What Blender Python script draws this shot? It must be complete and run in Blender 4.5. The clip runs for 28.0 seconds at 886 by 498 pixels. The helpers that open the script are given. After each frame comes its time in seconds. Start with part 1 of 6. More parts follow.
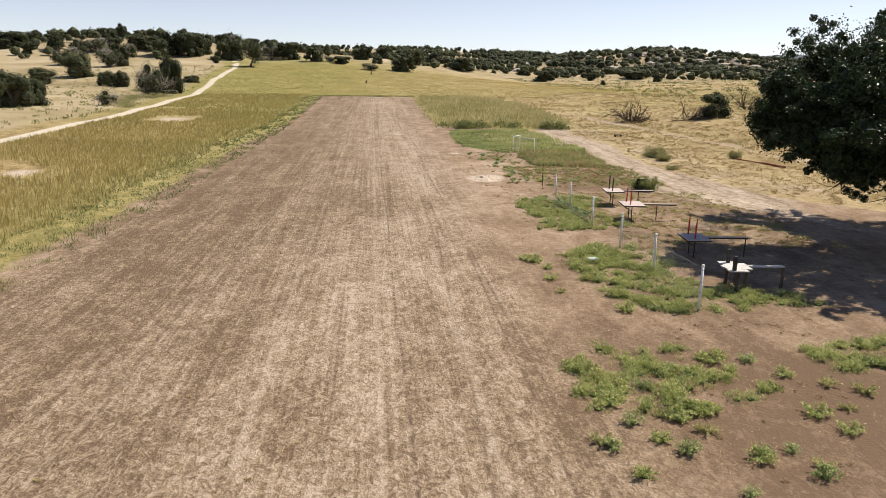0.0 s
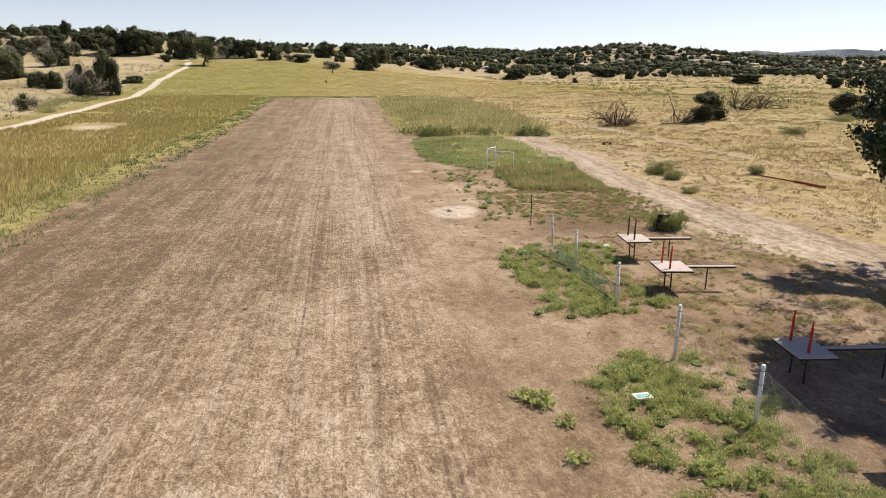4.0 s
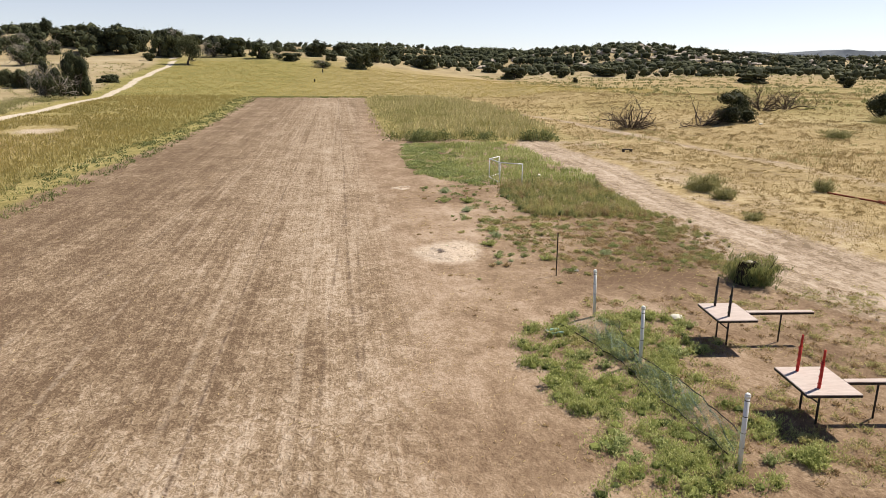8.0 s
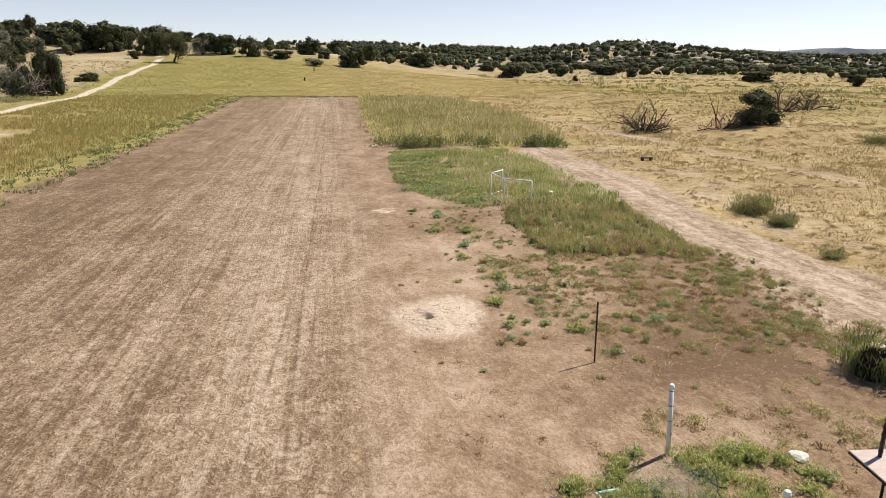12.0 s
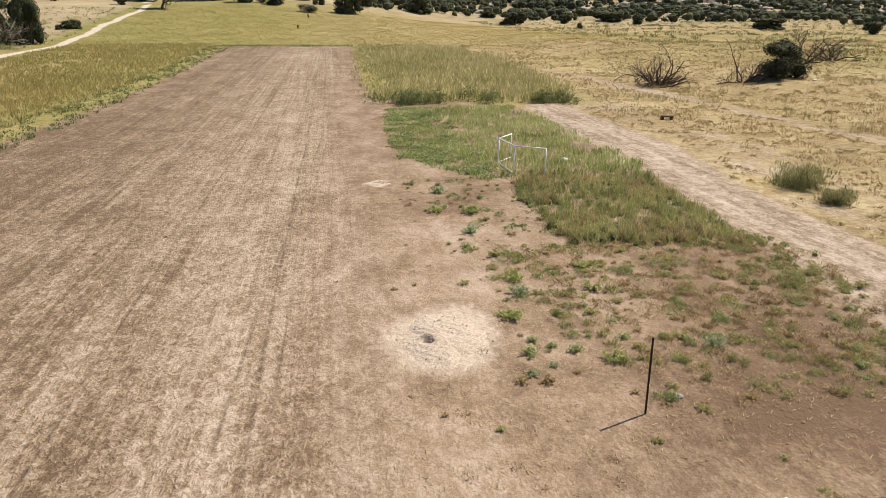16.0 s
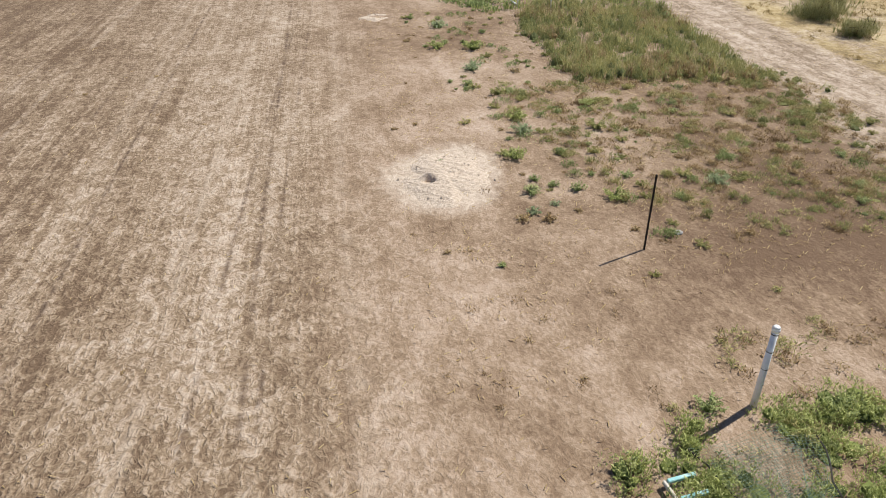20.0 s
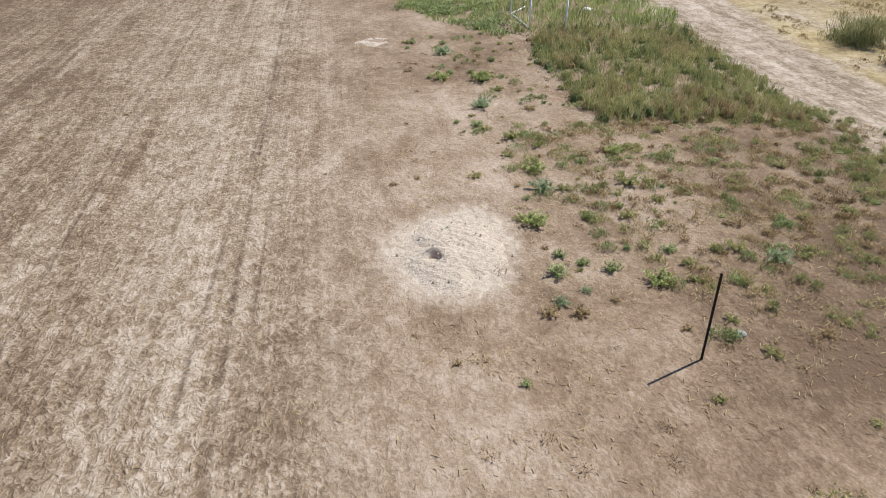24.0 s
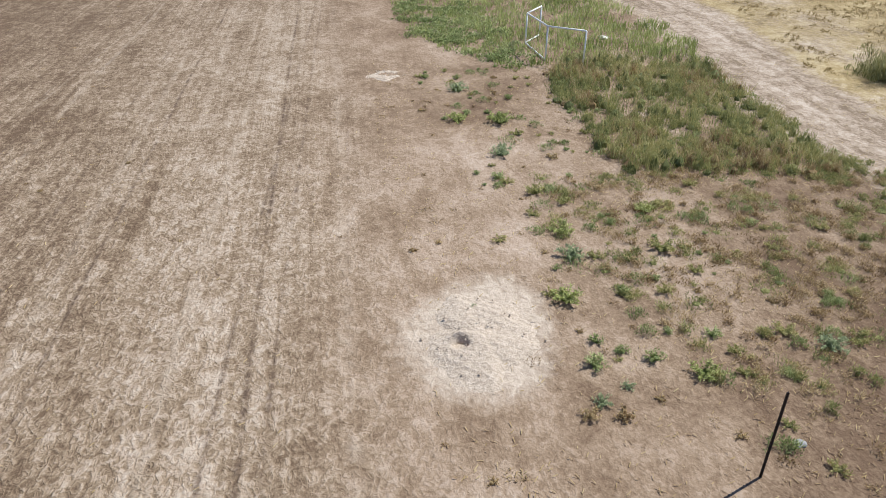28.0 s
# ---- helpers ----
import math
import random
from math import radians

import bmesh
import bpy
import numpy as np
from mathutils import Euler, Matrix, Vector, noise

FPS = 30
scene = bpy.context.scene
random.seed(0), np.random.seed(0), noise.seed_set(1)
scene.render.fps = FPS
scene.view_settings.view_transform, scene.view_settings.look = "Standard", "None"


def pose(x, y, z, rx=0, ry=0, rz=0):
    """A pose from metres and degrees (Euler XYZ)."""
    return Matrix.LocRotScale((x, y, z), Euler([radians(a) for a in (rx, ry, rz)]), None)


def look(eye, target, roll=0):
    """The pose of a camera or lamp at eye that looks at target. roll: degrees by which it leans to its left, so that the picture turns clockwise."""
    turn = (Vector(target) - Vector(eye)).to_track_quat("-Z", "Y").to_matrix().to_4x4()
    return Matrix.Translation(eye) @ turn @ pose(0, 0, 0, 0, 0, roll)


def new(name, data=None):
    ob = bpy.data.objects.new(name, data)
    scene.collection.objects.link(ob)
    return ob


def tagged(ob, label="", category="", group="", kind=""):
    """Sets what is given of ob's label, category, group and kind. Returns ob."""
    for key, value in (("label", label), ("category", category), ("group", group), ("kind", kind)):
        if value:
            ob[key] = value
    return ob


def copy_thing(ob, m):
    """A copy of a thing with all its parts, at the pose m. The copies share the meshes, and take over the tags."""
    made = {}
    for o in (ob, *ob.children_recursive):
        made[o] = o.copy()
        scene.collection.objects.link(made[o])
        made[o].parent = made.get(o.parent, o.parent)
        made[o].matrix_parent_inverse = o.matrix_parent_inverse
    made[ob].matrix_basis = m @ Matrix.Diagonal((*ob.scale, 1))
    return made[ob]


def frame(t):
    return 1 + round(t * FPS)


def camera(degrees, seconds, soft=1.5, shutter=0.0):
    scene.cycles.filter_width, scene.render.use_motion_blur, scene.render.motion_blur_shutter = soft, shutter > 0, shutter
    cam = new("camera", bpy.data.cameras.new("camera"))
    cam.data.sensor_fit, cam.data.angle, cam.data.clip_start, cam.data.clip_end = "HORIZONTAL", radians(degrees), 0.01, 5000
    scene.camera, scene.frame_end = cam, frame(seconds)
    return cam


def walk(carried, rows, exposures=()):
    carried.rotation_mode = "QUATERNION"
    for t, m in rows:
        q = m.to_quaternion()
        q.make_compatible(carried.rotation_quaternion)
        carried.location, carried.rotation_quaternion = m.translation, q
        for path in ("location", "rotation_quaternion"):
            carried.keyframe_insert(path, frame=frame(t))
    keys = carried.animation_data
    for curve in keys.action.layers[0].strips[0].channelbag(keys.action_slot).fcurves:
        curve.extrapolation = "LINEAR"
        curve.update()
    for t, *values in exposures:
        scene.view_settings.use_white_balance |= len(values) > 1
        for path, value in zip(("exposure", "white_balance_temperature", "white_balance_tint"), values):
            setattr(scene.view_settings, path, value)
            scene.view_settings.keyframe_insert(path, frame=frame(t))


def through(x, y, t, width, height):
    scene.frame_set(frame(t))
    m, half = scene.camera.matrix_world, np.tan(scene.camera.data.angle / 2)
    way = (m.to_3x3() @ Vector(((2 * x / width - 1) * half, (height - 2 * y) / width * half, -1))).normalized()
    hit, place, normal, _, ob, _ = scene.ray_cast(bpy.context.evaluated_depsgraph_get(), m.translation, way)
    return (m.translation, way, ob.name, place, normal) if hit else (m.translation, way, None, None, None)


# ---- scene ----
import functools
cam = camera(66.0, 28.0, soft=0.6)
PATH = [
    (0, (1.526, 4.024, 6.913), (1.73, 5.948, 6.405), 0.7),
    (0.5, (1.761, 5.56, 6.921), (1.984, 7.482, 6.413), 0.7),
    (1, (2.023, 7.109, 6.907), (2.274, 9.027, 6.398), 0.6),
    (1.5, (2.289, 8.618, 6.882), (2.571, 10.532, 6.374), 0.6),
    (2, (2.538, 9.922, 6.911), (2.825, 11.834, 6.402), 0.5),
    (2.5, (2.775, 11.213, 6.943), (3.062, 13.125, 6.432), 0.4),
    (3, (2.983, 12.539, 6.973), (3.271, 14.451, 6.461), 0.4),
    (3.5, (3.202, 13.921, 6.971), (3.49, 15.833, 6.458), 0.4),
    (5.5, (4.139, 18.998, 7.0), (4.431, 20.91, 6.489), 0.4),
    (6, (4.357, 20.217, 6.914), (4.651, 22.128, 6.404), 0.5),
    (6.5, (4.562, 21.36, 6.838), (4.857, 23.271, 6.328), 0.5),
    (6.7, (4.635, 21.804, 6.819), (4.929, 23.715, 6.308), 0.4),
    (7, (4.727, 22.481, 6.763), (5.023, 24.392, 6.252), 0.4),
    (7.5, (4.89, 23.555, 6.626), (5.188, 25.466, 6.115), 0.4),
    (8, (5.074, 24.578, 6.485), (5.373, 26.488, 5.974), 0.4),
    (8.5, (5.258, 25.652, 6.396), (5.558, 27.561, 5.884), 0.4),
    (9, (5.445, 26.713, 6.325), (5.747, 28.623, 5.813), 0.4),
    (9.5, (5.648, 27.735, 6.272), (5.95, 29.644, 5.76), 0.4),
    (10, (5.821, 28.728, 6.298), (6.126, 30.637, 5.786), 0.4),
    (10.5, (5.998, 29.644, 6.336), (6.302, 31.553, 5.823), 0.4),
    (11, (6.141, 30.458, 6.363), (6.447, 32.367, 5.849), 0.5),
    (11.5, (6.261, 31.038, 6.378), (6.567, 32.946, 5.864), 0.4),
    (13.5, (6.625, 33.144, 6.44), (6.935, 35.049, 5.918), 0.4),
    (14, (6.715, 33.785, 6.426), (7.024, 35.69, 5.903), 0.4),
    (14.5, (6.816, 34.382, 6.472), (7.125, 36.287, 5.948), 0.3),
    (15, (6.897, 34.918, 6.464), (7.205, 36.823, 5.939), 0.3),
    (15.5, (6.904, 35.278, 6.453), (7.212, 37.172, 5.889), 0.4),
    (16, (6.918, 35.524, 6.479), (7.222, 37.39, 5.826), 0.4),
    (16.5, (6.853, 35.676, 6.492), (7.159, 37.486, 5.698), 0.6),
    (17, (6.929, 35.779, 6.471), (7.219, 37.525, 5.539), 0.4),
    (17.5, (6.929, 35.769, 6.44), (7.209, 37.466, 5.418), 0.5),
    (18, (6.92, 35.774, 6.419), (7.196, 37.446, 5.356), 0.5),
    (18.5, (6.917, 35.746, 6.406), (7.193, 37.416, 5.34), 0.6),
    (19, (6.93, 35.692, 6.381), (7.203, 37.362, 5.316), 0.4),
    (19.5, (6.953, 35.653, 6.381), (7.222, 37.324, 5.315), 0.1),
    (20, (6.91, 35.587, 6.347), (7.182, 37.259, 5.284), 0.0),
    (20.5, (6.884, 35.616, 6.336), (7.155, 37.289, 5.273), 0.0),
    (22.5, (7.016, 36.884, 6.379), (7.287, 38.559, 5.32), 0.0),
    (23, (7.1, 37.342, 6.368), (7.369, 39.019, 5.311), 0.0),
    (23.5, (7.178, 37.812, 6.358), (7.447, 39.49, 5.304), 0.1),
    (24, (7.234, 38.304, 6.382), (7.504, 39.982, 5.329), 0.1),
    (24.5, (7.278, 38.758, 6.397), (7.545, 40.436, 5.343), 0.1),
    (25, (7.247, 39.108, 6.394), (7.516, 40.787, 5.342), 0.1),
    (25.5, (7.201, 39.372, 6.401), (7.471, 41.052, 5.349), 0.2),
    (26, (7.151, 39.576, 6.413), (7.423, 41.255, 5.36), 0.2),
    (26.5, (7.091, 39.734, 6.412), (7.363, 41.413, 5.361), 0.2),
    (27, (7.026, 39.793, 6.451), (7.299, 41.471, 5.398), 0.3),
    (27.5, (7.013, 39.8, 6.64), (7.285, 41.477, 5.585), 0.1),
    (28, (7.011, 39.779, 7.09), (7.282, 41.46, 6.039), 0.3),
]
EXPOSURES = [(0.0, 0.39, 6600, 8), (7.0, 0.37, 6740, 8), (15.0, 0.36, 6680, 8), (19.0, 0.35, 6280, 7), (22.5, 0.30, 5800, 5), (28.0, 0.28, 5700, 5)]
walk(cam, [(t, look(eye, target, roll)) for t, eye, target, roll in PATH], EXPOSURES)

# ---- world, sun, exposure ----
SUN_AZ, SUN_EL = radians(66.5), radians(53.2)
world = bpy.data.worlds.new("sky")
scene.world = world
world.use_nodes = True
wn = world.node_tree
wn.nodes.clear()
sky = wn.nodes.new("ShaderNodeTexSky")
sky.sky_type = "NISHITA"
sky.sun_disc = False
sky.sun_elevation, sky.sun_rotation = SUN_EL, SUN_AZ
sky.altitude, sky.air_density, sky.dust_density, sky.ozone_density = 3200, 0.98, 0.3, 1.0
wbg = wn.nodes.new("ShaderNodeBackground")
wbg.inputs["Strength"].default_value = 0.094
wout = wn.nodes.new("ShaderNodeOutputWorld")
hazy = wn.nodes.new("ShaderNodeHueSaturation")
# The haze is whiter towards the horizon.
up = wn.nodes.new("ShaderNodeSeparateXYZ")
wn.links.new(wn.nodes.new("ShaderNodeTexCoord").outputs["Generated"], up.inputs[0])
clear = wn.nodes.new("ShaderNodeMapRange")
for sock, v in zip(("From Min", "From Max", "To Min", "To Max"), (0.1, 0.7, 0.58, 1.0)):
    clear.inputs[sock].default_value = v
wn.links.new(up.outputs["Z"], clear.inputs["Value"])
wn.links.new(clear.outputs["Result"], hazy.inputs["Saturation"])
wn.links.new(sky.outputs["Color"], hazy.inputs["Color"])
cast = wn.nodes.new("ShaderNodeMix")
cast.data_type, cast.blend_type = "RGBA", "MULTIPLY"
cast.inputs[0].default_value = 1.0
cast.inputs[7].default_value = (1.03, 0.985, 1.03, 1)
wn.links.new(hazy.outputs["Color"], cast.inputs[6])
wn.links.new(cast.outputs[2], wbg.inputs["Color"])
wn.links.new(wbg.outputs["Background"], wout.inputs["Surface"])

sun = new("sun", bpy.data.lights.new("sun", "SUN"))
sun.data.energy, sun.data.angle, sun.data.color = 5.0, radians(0.55), (1.0, 0.92, 0.80)
SUN_DIR = Vector((math.sin(SUN_AZ) * math.cos(SUN_EL), math.cos(SUN_AZ) * math.cos(SUN_EL), math.sin(SUN_EL)))
sun.matrix_world = look(SUN_DIR * 60, (0, 0, 0))


# ---- materials ----
def material(name, rough=0.9, spec=0.2):
    mat = bpy.data.materials.new(name)
    mat.use_nodes = True
    nt = mat.node_tree
    bsdf = nt.nodes["Principled BSDF"]
    bsdf.inputs["Roughness"].default_value = rough
    bsdf.inputs["Specular IOR Level"].default_value = spec
    return mat, nt, bsdf


def noise_node(nt, vec, scale, detail=4.0, rough=0.55, distort=0.0):
    n = nt.nodes.new("ShaderNodeTexNoise")
    n.inputs["Scale"].default_value, n.inputs["Detail"].default_value = scale, detail
    n.inputs["Roughness"].default_value, n.inputs["Distortion"].default_value = rough, distort
    if vec is not None:
        nt.links.new(vec, n.inputs["Vector"])
    return n.outputs["Fac"]


def ramp(nt, fac, stops):
    r = nt.nodes.new("ShaderNodeValToRGB")
    el = r.color_ramp.elements
    while len(el) < len(stops):
        el.new(0.5)
    for e, (p, c) in zip(el, stops):
        e.position = p
        e.color = (*c, 1) if len(c) == 3 else c
    nt.links.new(fac, r.inputs["Fac"])
    return r.outputs["Color"]


def mix(nt, fac, a, b, mode="MIX"):
    m = nt.nodes.new("ShaderNodeMix")
    m.data_type, m.blend_type = "RGBA", mode
    for sock, v in ((m.inputs[0], fac), (m.inputs[6], a), (m.inputs[7], b)):
        if isinstance(v, (int, float)):
            sock.default_value = v
        elif isinstance(v, tuple):
            sock.default_value = (*v, 1)
        else:
            nt.links.new(v, sock)
    return m.outputs[2]


def math_node(nt, op, a, b=0.0, clamp=False):
    m = nt.nodes.new("ShaderNodeMath")
    m.operation, m.use_clamp = op, clamp
    for sock, v in ((m.inputs[0], a), (m.inputs[1], b)):
        if isinstance(v, (int, float)):
            sock.default_value = v
        else:
            nt.links.new(v, sock)
    return m.outputs[0]


def scaled(nt, vec, s, rot=0.0):
    m = nt.nodes.new("ShaderNodeMapping")
    m.inputs["Scale"].default_value = s
    m.inputs["Rotation"].default_value = (0, 0, rot)
    nt.links.new(vec, m.inputs["Vector"])
    return m.outputs["Vector"]


def bump(nt, bsdf, height, dist, strength=1.0):
    b = nt.nodes.new("ShaderNodeBump")
    b.inputs["Distance"].default_value, b.inputs["Strength"].default_value = dist, strength
    nt.links.new(height, b.inputs["Height"])
    nt.links.new(b.outputs["Normal"], bsdf.inputs["Normal"])


def attribute(nt, name):
    a = nt.nodes.new("ShaderNodeAttribute")
    a.attribute_name = name
    return a.outputs["Fac"]


def position(nt):
    return nt.nodes.new("ShaderNodeNewGeometry").outputs["Position"]


def ground_material():
    mat, nt, bsdf = material("ground_cover", 0.95, 0.1)
    pos = position(nt)
    add = lambda *vs: functools.reduce(lambda a, b: math_node(nt, "ADD", a, b), vs)
    off = lambda v, k: math_node(nt, "MULTIPLY", math_node(nt, "SUBTRACT", v, 0.5), k)
    streak = noise_node(nt, scaled(nt, pos, (1.1, 0.035, 1)), 1.0, 5, 0.6)
    ruts = noise_node(nt, scaled(nt, pos, (6.5, 0.07, 1)), 1.0, 5, 0.65)
    patch = noise_node(nt, scaled(nt, pos, (1.0, 0.6, 1)), 0.55, 6, 0.62, 0.5)
    broad = noise_node(nt, pos, 0.22, 5, 0.6, 0.4)
    clod = noise_node(nt, pos, 5.0, 5, 0.65, 0.6)
    crust = noise_node(nt, scaled(nt, pos, (1.0, 0.7, 1)), 7.5, 3.5, 0.62, 0.9)
    flake = noise_node(nt, scaled(nt, pos, (1.0, 0.8, 1)), 16.0, 2.5, 0.6, 0.9)
    crumb = noise_node(nt, pos, 8.5, 3.4, 0.62, 0.8)

    def crisp(v, lo, hi):
        m = nt.nodes.new("ShaderNodeMapRange")
        m.interpolation_type = "SMOOTHSTEP"
        m.inputs["From Min"].default_value, m.inputs["From Max"].default_value = lo, hi
        nt.links.new(v, m.inputs["Value"])
        return m.outputs["Result"]

    chip = crisp(noise_node(nt, scaled(nt, pos, (1.0, 0.8, 1)), 9.5, 1.6, 0.5, 1.6), 0.39, 0.61)
    slab = crisp(noise_node(nt, scaled(nt, pos, (1.0, 0.7, 1), 0.05), 4.2, 2.4, 0.55, 1.8), 0.38, 0.62)
    mottle = nt.nodes.new("ShaderNodeMapRange")
    mottle.interpolation_type = "SMOOTHSTEP"
    mottle.inputs["From Min"].default_value, mottle.inputs["From Max"].default_value = 0.45, 0.56
    nt.links.new(noise_node(nt, scaled(nt, pos, (1.25, 0.85, 1)), 2.3, 9, 0.74, 0.7), mottle.inputs["Value"])
    mottle = mottle.outputs["Result"]
    fine = noise_node(nt, pos, 26.0, 3, 0.65)
    field = noise_node(nt, scaled(nt, pos, (0.8, 0.8, 1)), 0.16, 8, 0.68, 0.6)
    tuft = noise_node(nt, scaled(nt, pos, (0.8, 1.1, 1)), 1.1, 7, 0.7, 0.8)
    hills = noise_node(nt, pos, 0.05, 8, 0.7, 0.3)

    def ragged(name, amount=0.7, lo=0.35, hi=0.65):
        v = add(attribute(nt, name), off(clod, amount), off(broad, amount))
        m = nt.nodes.new("ShaderNodeMapRange")
        m.interpolation_type = "SMOOTHSTEP"
        m.inputs["From Min"].default_value, m.inputs["From Max"].default_value = lo, hi
        nt.links.new(v, m.inputs["Value"])
        return m.outputs["Result"]

    # Grassland: straw and olive in patches, tufted.
    turf = add(math_node(nt, "MULTIPLY", field, 0.5), math_node(nt, "MULTIPLY", tuft, 0.5), off(mottle, 0.07), off(crumb, 0.25), off(fine, 0.15))
    straw = ramp(nt, turf, [(0.36, (0.17, 0.12, 0.06)), (0.45, (0.295, 0.212, 0.098)), (0.53, (0.40, 0.30, 0.150)), (0.62, (0.52, 0.415, 0.25))])
    olive = ramp(nt, turf, [(0.36, (0.16, 0.15, 0.045)), (0.5, (0.25, 0.22, 0.075)), (0.62, (0.36, 0.30, 0.12))])
    pale = ramp(nt, hills, [(0.3, (0.215, 0.17, 0.09)), (0.5, (0.37, 0.295, 0.175)), (0.68, (0.47, 0.39, 0.27))])
    col = mix(nt, attribute(nt, "olive"), straw, olive)
    col = mix(nt, attribute(nt, "pale"), col, pale)
    col = mix(nt, math_node(nt, "MULTIPLY", math_node(nt, "SUBTRACT", 0.60, clod), 0.8, True), col, (0.10, 0.075, 0.042))
    # Bare dirt: pale dust over damp dark, some shade painted in, crumbly; on the strip dragged lengthways.
    earth = [(0.20, (0.143, 0.094, 0.061)), (0.38, (0.220, 0.153, 0.101)), (0.51, (0.288, 0.209, 0.143)), (0.66, (0.376, 0.285, 0.213)), (0.86, (0.48, 0.382, 0.304))]
    dust_and_shade = math_node(nt, "MULTIPLY", attribute(nt, "dust_and_shade"), 0.13)
    ground_tone = add(0.45, off(mottle, 0.10), off(patch, 0.85), off(broad, 0.5), dust_and_shade)
    scab = crisp(add(crust, off(flake, 0.6), math_node(nt, "MULTIPLY", math_node(nt, "SUBTRACT", ground_tone, 0.47), 0.2)), 0.36, 0.64)
    soil = ramp(nt, add(ground_tone, off(scab, 0.06), off(chip, 0.07), off(slab, 0.05), off(flake, 0.3), off(fine, 0.2)), [(p, (r * 1.01, g, b)) for p, (r, g, b) in earth])
    col = mix(nt, ragged("soil"), col, soil)
    lane_tone = add(0.418, off(patch, 0.62), off(streak, 0.50), off(ruts, 0.55), off(mottle, 0.15), dust_and_shade)
    plate = crisp(add(crust, off(flake, 0.6), math_node(nt, "MULTIPLY", math_node(nt, "SUBTRACT", lane_tone, 0.43), 0.2)), 0.38, 0.62)
    lane = add(lane_tone, off(plate, 0.08), off(chip, 0.18), off(slab, 0.16), off(flake, 0.2), off(fine, 0.12))
    strip = ramp(nt, lane, [(p, (r * 0.985, g, b * 0.99)) for p, (r, g, b) in earth])
    # Narrow wheel lines along the strip.
    sep = nt.nodes.new("ShaderNodeSeparateXYZ")
    nt.links.new(pos, sep.inputs[0])
    bent = noise_node(nt, scaled(nt, pos, (0.02, 0.03, 0)), 1.0, 2, 0.5)
    across = math_node(nt, "ADD", sep.outputs["X"], off(bent, 0.9))
    worn = math_node(nt, "MULTIPLY", math_node(nt, "SUBTRACT", noise_node(nt, scaled(nt, pos, (0.3, 0.5, 1)), 0.8, 5, 0.7), 0.40), 7.0, True)
    tread = math_node(nt, "MULTIPLY", math_node(nt, "SUBTRACT", noise_node(nt, scaled(nt, pos, (1.2, 3.0, 1)), 1.6, 3, 0.6), 0.36), 5.0, True)
    for centre, drift, half, dark, strength in ((2.15, 0.002, 0.07, True, 0.75), (2.8, 0.047, 0.07, True, 0.6), (5.35, 0.002, 0.08, True, 0.8), (4.45, 0.0285, 0.06, True, 0.7), (5.62, 0.0285, 0.06, True, 0.5),
                                                 (6.9, 0.002, 0.20, False, 0.5), (1.55, 0.003, 0.12, False, 0.3), (-6.5, 0.087, 0.07, True, 0.5), (-5.4, 0.06, 0.07, False, 0.35), (-8.3, 0.05, 0.09, True, 0.45),
                                                 (0.35, 0.01, 0.07, True, 0.45), (3.5, 0.015, 0.14, False, 0.4), (8.05, 0.0, 0.05, True, 0.5), (-2.6, 0.012, 0.06, True, 0.45), (-1.2, 0.006, 0.10, False, 0.4), (-4.6, 0.02, 0.07, True, 0.4)):
        at = math_node(nt, "SUBTRACT", across, math_node(nt, "ADD", math_node(nt, "MULTIPLY", sep.outputs["Y"], drift), centre))
        line = math_node(nt, "SUBTRACT", 1.0, math_node(nt, "DIVIDE", math_node(nt, "ABSOLUTE", at), half), True)
        line = math_node(nt, "MULTIPLY", math_node(nt, "MULTIPLY", line, worn), tread)
        strip = mix(nt, math_node(nt, "MULTIPLY", line, strength * 1.5, True), strip, (0.125, 0.085, 0.06) if dark else (0.44, 0.355, 0.275))
    col = mix(nt, ragged("strip", 0.9, 0.1, 0.9), col, strip)
    # Sandy road: pale wheel tracks, browner between, straw at the sides.
    roll = noise_node(nt, scaled(nt, pos, (1.5, 0.12, 1), 0.12), 1.0, 6, 0.62, 0.4)
    road = ramp(nt, add(0.48, off(slab, 0.08), off(roll, 0.85), off(mottle, 0.20), off(patch, 0.6), off(crumb, 0.5), off(fine, 0.4)),
                [(0.24, (0.19, 0.138, 0.095)), (0.40, (0.295, 0.225, 0.163)), (0.54, (0.385, 0.302, 0.232)), (0.74, (0.51, 0.418, 0.34))])
    col = mix(nt, ragged("road", 1.1, 0.25, 0.75), col, road)
    col = mix(nt, ragged("path", 0.4), col, ramp(nt, clod, [(0.3, (0.44, 0.37, 0.285)), (0.7, (0.66, 0.58, 0.48))]))
    col = mix(nt, ragged("dust", 0.9, 0.3, 0.9), col, ramp(nt, crust, [(0.3, (0.38, 0.30, 0.23)), (0.7, (0.58, 0.48, 0.39))]))
    flecks = math_node(nt, "GREATER_THAN", fine, 0.68)
    col = mix(nt, math_node(nt, "MULTIPLY", flecks, 0.3), col, (0.46, 0.38, 0.27))
    pits = math_node(nt, "LESS_THAN", fine, 0.33)
    col = mix(nt, math_node(nt, "MULTIPLY", pits, 0.3), col, (0.075, 0.052, 0.036))
    nt.links.new(col, bsdf.inputs["Base Color"])
    rough_lane = add(0.3, math_node(nt, "MULTIPLY", attribute(nt, "strip"), 0.7))
